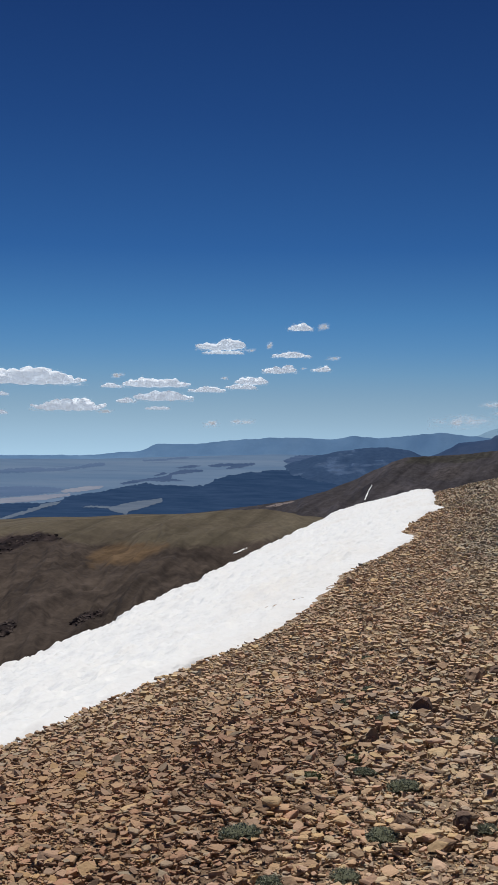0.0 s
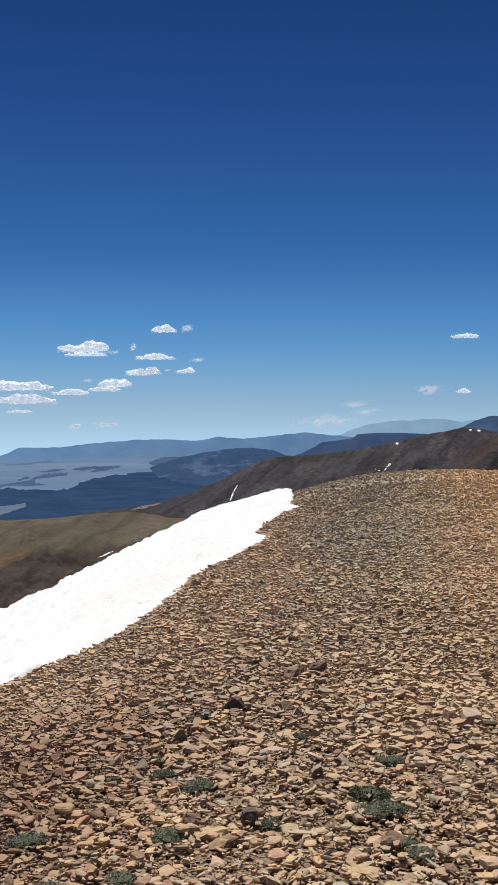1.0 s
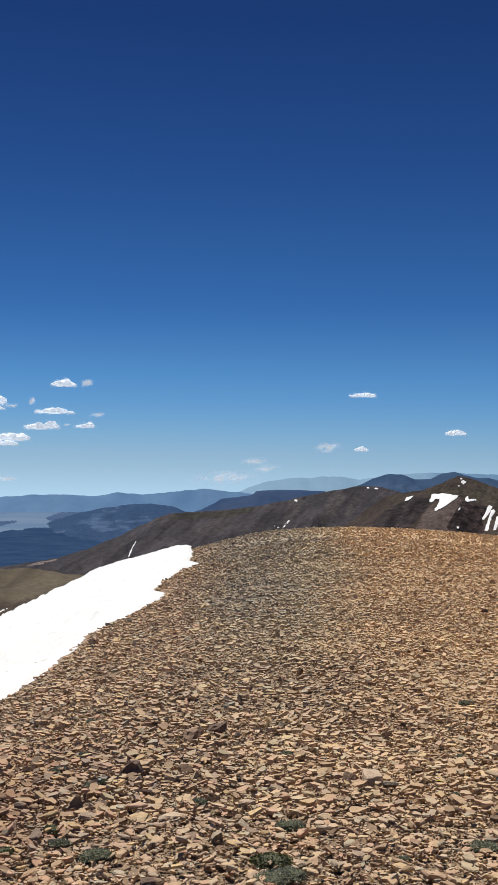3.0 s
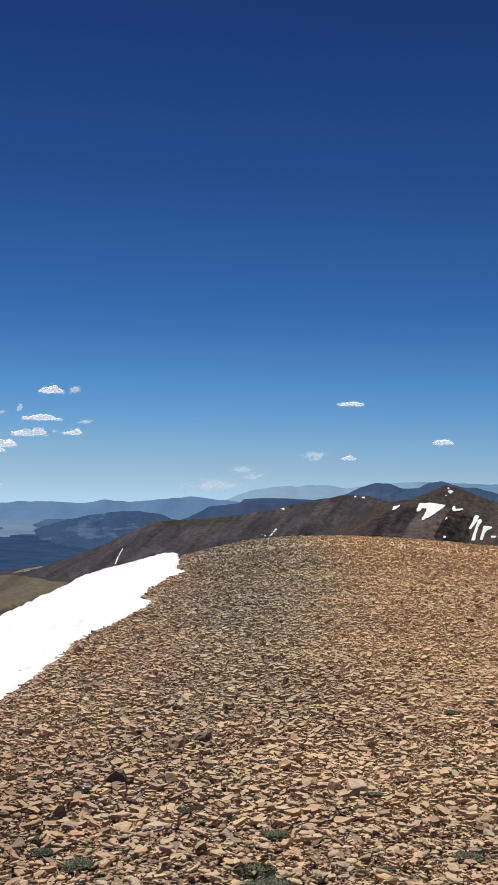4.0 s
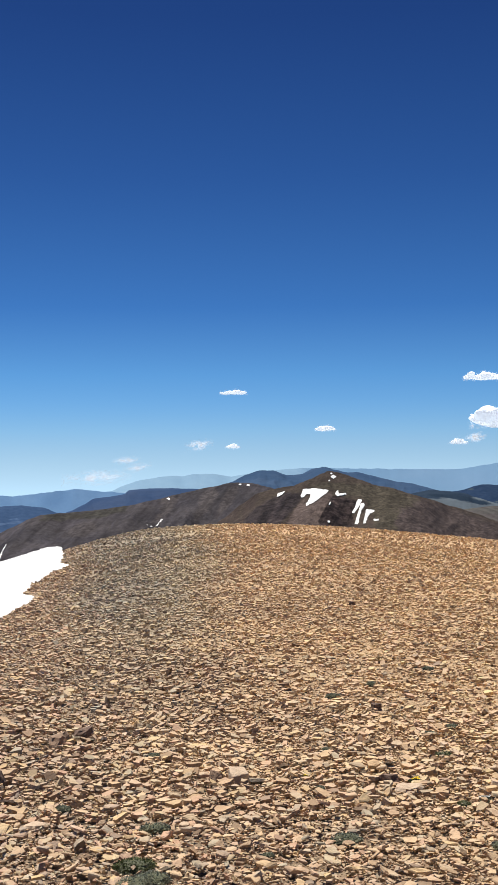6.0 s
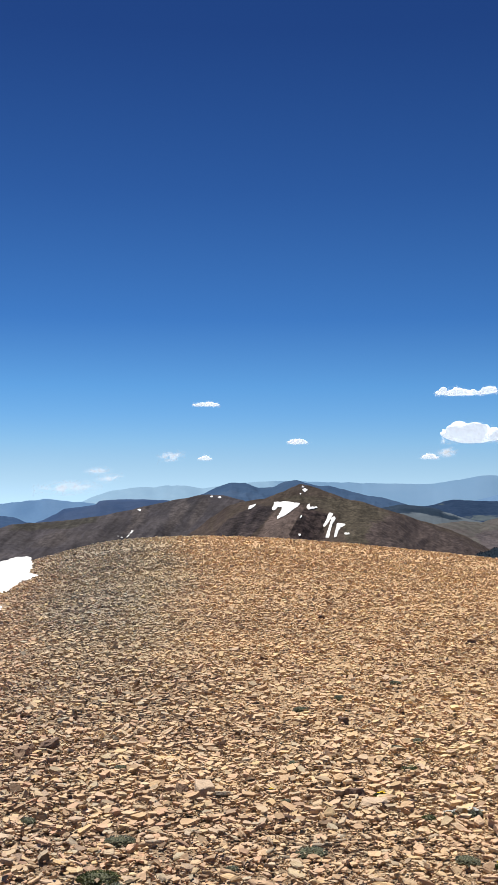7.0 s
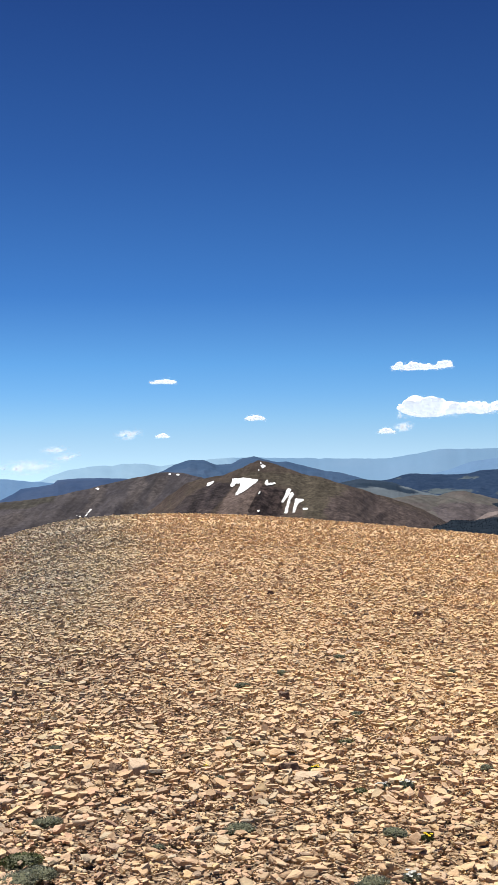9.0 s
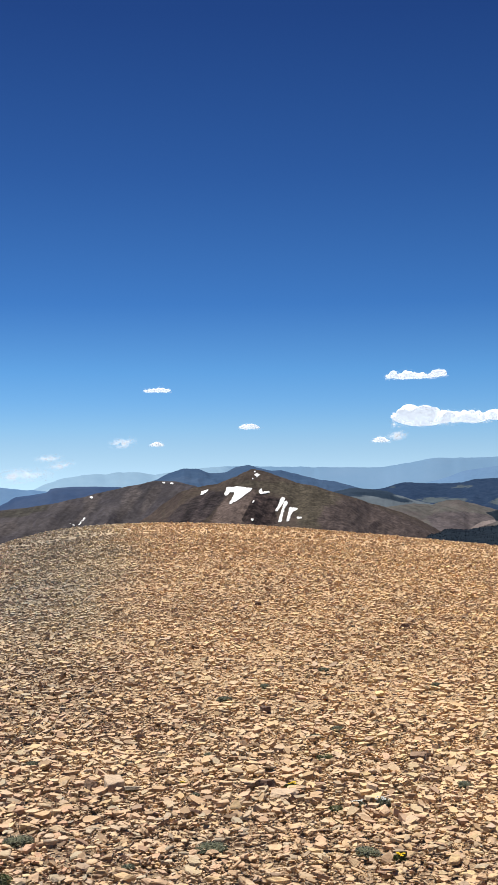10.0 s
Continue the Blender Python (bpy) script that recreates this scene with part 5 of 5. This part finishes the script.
def slope_rocks(host, name, poly, count, size, label, seed):
    """Angular rocks standing out of a slope, as one broken face."""
    rng = np.random.default_rng(seed)
    xs, ys = [p[0] for p in poly], [p[1] for p in poly]
    pts = np.stack([rng.uniform(min(xs), max(xs), 8 * count), rng.uniform(min(ys), max(ys), 8 * count)], -1)
    pts = pts[depth_inside(pts, poly) > 0][:count]
    n = len(pts)
    s = size[0] + (size[1] - size[0]) * rng.random(n) ** 2
    v, rings, K = slab_arrays(n, s, s * rng.uniform(0.15, 0.4, n), rng, False, 6)
    v = tilt_arrays(v, np.abs(rng.normal(0, 0.3, n)), rng) + np.array([host.face(u, e) for u, e in pts])[:, None, :]
    loops, sizes = faces_of(n, rings, K)
    ob = new(name, raw_mesh(name, v.reshape(-1, 3), loops, sizes, M_CRAG))
    ob.parent = host.ob
    ob["label"] = label
    ob["kind"] = "stuff"


for _k, _poly in enumerate(OUTCROPS):
    slope_rocks(left_hill, "outcrop", _poly, 110, (0.5, 3.2), "dark broken rock outcrop", 43 + _k)


NEAR = (-1.7, 2.3, 4.1, 7.4)         # the stretch whose larger slabs are objects of their own
TAN = "flat broken tan and brown stones covering the ground"
CHIPS = "small tan stone chips between larger slabs"
scree(TAN, 11500, 2.6, 6.0, (0.02, 0.092), (0.08, 0.24), 0.3, 0.04, 1, True, 6, (*NEAR, 0.1))
scree(TAN, 18000, 6.0, 9.5, (0.022, 0.108), (0.1, 0.28), 0.28, 0.04, 8, False, 6, (*NEAR, 0.1))
scree(CHIPS, 37000, 2.6, 9.5, (0.013, 0.044), (0.15, 0.42), 0.36, 0.034, 2, False, 3)
scree(TAN, 36000, 9.5, 20, (0.032, 0.118), (0.1, 0.3), 0.24, 0.042, 3, False, 5)
scree(CHIPS, 16000, 9.5, 20, (0.022, 0.05), (0.25, 0.55), 0.4, 0.03, 4, False, 3)
scree("flat broken stones on the middle of the dome", 34000, 20, 31, (0.042, 0.14), (0.12, 0.34), 0.24, 0.04, 5, False, 4)
scree("flat broken stones thinning towards the crest", 32000, 31, 48, (0.06, 0.175), (0.18, 0.48), 0.26, 0.045, 7, False, 4)
scree("distant loose stones along the crest of the dome", 27000, 48, 95, (0.08, 0.235), (0.16, 0.5), 0.28, 0.05, 6, False, 4)
scree("dark chunks of stone standing proud of the far scree", 4500, 18, 95, (0.07, 0.16), (0.3, 0.55), 0.35, 0.05, 13, False, 5)
scree("tilted slabs standing among the flat stones", 900, 3.2, 14, (0.05, 0.13), (0.12, 0.3), 0.75, 0.03, 12, False, 6, None, (-30.0, 6.0))
scree("flat broken stones covering the ground round the viewpoint", 11500, 0.25, 9.0, (0.04, 0.14), (0.1, 0.26), 0.3, 0.03, 9, False, 4, None, (28.0, 330.0))
scree("flat broken stones under the viewpoint", 2600, 0.1, 2.7, (0.025, 0.11), (0.1, 0.26), 0.3, 0.03, 10, False, 5)
scree("flat broken stones on the back of the dome", 4000, 9.0, 26, (0.12, 0.3), (0.1, 0.26), 0.34, 0.03, 11, False, 4, None, (28.0, 330.0))


def rock(x, y, wide, deep, high, turn, mat, label, seed, tip=(0, 0), top=0.75, k=6, jitter=0.35):
    """One larger angular rock."""
    rng = random.Random(seed)
    bm = bmesh.new()
    pts = []
    for lev, sc in ((0.0, 1.0), (1.0, top)):
        for i in range(k):
            a = 6.2832 * (i + 0.5) / k + rng.uniform(-jitter, jitter)
            q = sc * (0.95 + (1.4 * rng.random() - 0.7) * jitter) * (1.3 if k == 4 else 1.0)
            pts.append(bm.verts.new((0.5 * wide * q * math.cos(a), 0.5 * deep * q * math.sin(a), high * lev * (0.75 + 0.35 * rng.random()))))
    hull = bmesh.ops.convex_hull(bm, input=pts)
    bmesh.ops.delete(bm, geom=[g for g in hull["geom_interior"] if isinstance(g, bmesh.types.BMVert)], context="VERTS")
    bmesh.ops.bevel(bm, geom=[e for e in bm.edges], offset=0.03 * high, segments=1, affect="EDGES")
    bmesh.ops.triangulate(bm, faces=bm.faces[:])
    bmesh.ops.subdivide_edges(bm, edges=bm.edges[:], cuts=2, use_grid_fill=True)
    for v in bm.verts:
        # chipped, layered faces
        q = v.co * (9.0 / max(wide, 0.05)) * 0.35
        v.co += Vector((fbm(q.x, q.y, q.z * 3 + seed), fbm(q.x + 9, q.y, q.z * 3 + seed), 0.5 * fbm(q.x, q.y + 9, q.z + seed))) * 0.07 * wide
    me = bpy.data.meshes.new("rock")
    bm.to_mesh(me)
    bm.free()
    me.materials.append(mat)
    ob = new("rock", me)
    ob.matrix_world = pose(x, y, on_ground(x, y, 0.01), tip[0], tip[1], turn)
    return tagged(ob, label, "rock")


def hue_rock(name, a, b):
    m = Mat(name, 0.85, 0.25)
    c = m.ramp(m.noise(14, 6), [(0.3, a), (0.7, b)])
    m.colour(c)
    m.bump(m.noise(55, 7, rough=0.65), 0.012, 0.7)
    return m.m


M_PALE = hue_rock("pale_tan_rock", (0.52, 0.385, 0.26), (0.65, 0.49, 0.34))
M_DARK = hue_rock("dark_brown_rock", (0.13, 0.085, 0.06), (0.22, 0.145, 0.105))
M_OCHRE = hue_rock("ochre_rock", (0.52, 0.36, 0.19), (0.65, 0.48, 0.28))
M_BROWN = hue_rock("brown_rock", (0.22, 0.14, 0.09), (0.34, 0.23, 0.15))

rock(0.64, 6.88, 0.13, 0.13, 0.085, 6, M_PALE, "pale tan block of rock with a flat top", 1, (4, -2), 0.95, 4, 0.1)
rock(0.5, 6.88, 0.13, 0.12, 0.07, 40, M_BROWN, "brown wedge of rock leaning on a block", 2, (0, 25))
rock(-0.84, 6.97, 0.19, 0.16, 0.1, 20, M_DARK, "dark brown angular rock on the scree", 3, (0, 8), 0.35)
rock(-0.54, 8.34, 0.3, 0.2, 0.08, 75, M_BROWN, "tilted brown slab on the scree", 4, (-12, 5))
rock(-0.39, 8.5, 0.2, 0.14, 0.09, 15, M_DARK, "dark brown angular rock on the scree", 5)
rock(-0.63, 4.52, 0.2, 0.12, 0.028, 12, M_OCHRE, "thin yellow ochre slab lying flat", 6, (-6, -4))
rock(-0.67, 5.92, 0.19, 0.14, 0.035, 150, M_OCHRE, "flat tan slab among smaller stones", 7, (-8, 4))
rock(-0.5, 5.94, 0.2, 0.13, 0.032, 10, M_PALE, "flat tan slab among smaller stones", 8, (-6, 0))
rock(-0.76, 4.62, 0.13, 0.1, 0.07, 30, M_BROWN, "brown slab standing on edge", 9, (30, 10))
rock(-0.5, 4.71, 0.12, 0.1, 0.06, 70, M_DARK, "dark brown angular rock on the scree", 10)
rock(1.54, 6.74, 0.18, 0.11, 0.06, 10, M_DARK, "dark brown angular rock on the scree", 11)
rock(1.6, 6.47, 0.2, 0.14, 0.05, 170, M_PALE, "flat tan slab beside yellow flowers", 12, (-5, 0))
rock(2.71, 7.35, 0.18, 0.14, 0.05, 20, M_BROWN, "brown slab among smaller stones", 13)
rock(3.39, 17.66, 0.12, 0.1, 0.06, 10, M_DARK, "dark brown angular rock on the dome", 14)
rock(4.93, 14.82, 0.16, 0.13, 0.06, 5, M_DARK, "dark brown angular rock on the dome", 15)
rock(0.1, 4.45, 0.14, 0.12, 0.07, 60, M_BROWN, "brown slab standing on edge", 16, (35, 0))
rock(0.0, 4.08, 0.17, 0.13, 0.03, 110, M_OCHRE, "thin yellow ochre slab lying flat", 17, (-8, 4))
rock(0.11, 3.9, 0.18, 0.13, 0.03, 10, M_OCHRE, "thin yellow ochre slab lying flat", 18, (-5, 4))
rock(1.99, 9.2, 0.12, 0.1, 0.07, 30, M_DARK, "dark brown angular rock on the scree", 19)


def loose_slabs():
    """The nearest larger slabs, each one an object on one of sixteen shared meshes."""
    rng = np.random.default_rng(77)
    kinds = []
    for k in range(16):
        s = np.array([1.0])
        v, rings, K = slab_arrays(1, s, np.array([rng.uniform(0.1, 0.24)]), rng, True)
        loops, sizes = faces_of(1, rings, K)
        kinds.append(raw_mesh("stone", v.reshape(-1, 3), loops, sizes, M_SLAB))
    for i in range(300):
        x, y = rng.uniform(NEAR[0], NEAR[1]), rng.uniform(NEAR[2], NEAR[3])
        ob = new("stone", kinds[i % 16])
        size = 0.05 + 0.075 * rng.random() ** 2
        tilt = abs(rng.normal(0, 17))
        ob.parent = ground
        ob.matrix_basis = pose(x, y, on_ground(x, y, 0.02 + 0.05 * rng.random()), tilt * math.cos(i), tilt * math.sin(i), rng.uniform(0, 360)) @ Matrix.Diagonal((size, size, size, 1))


loose_slabs()
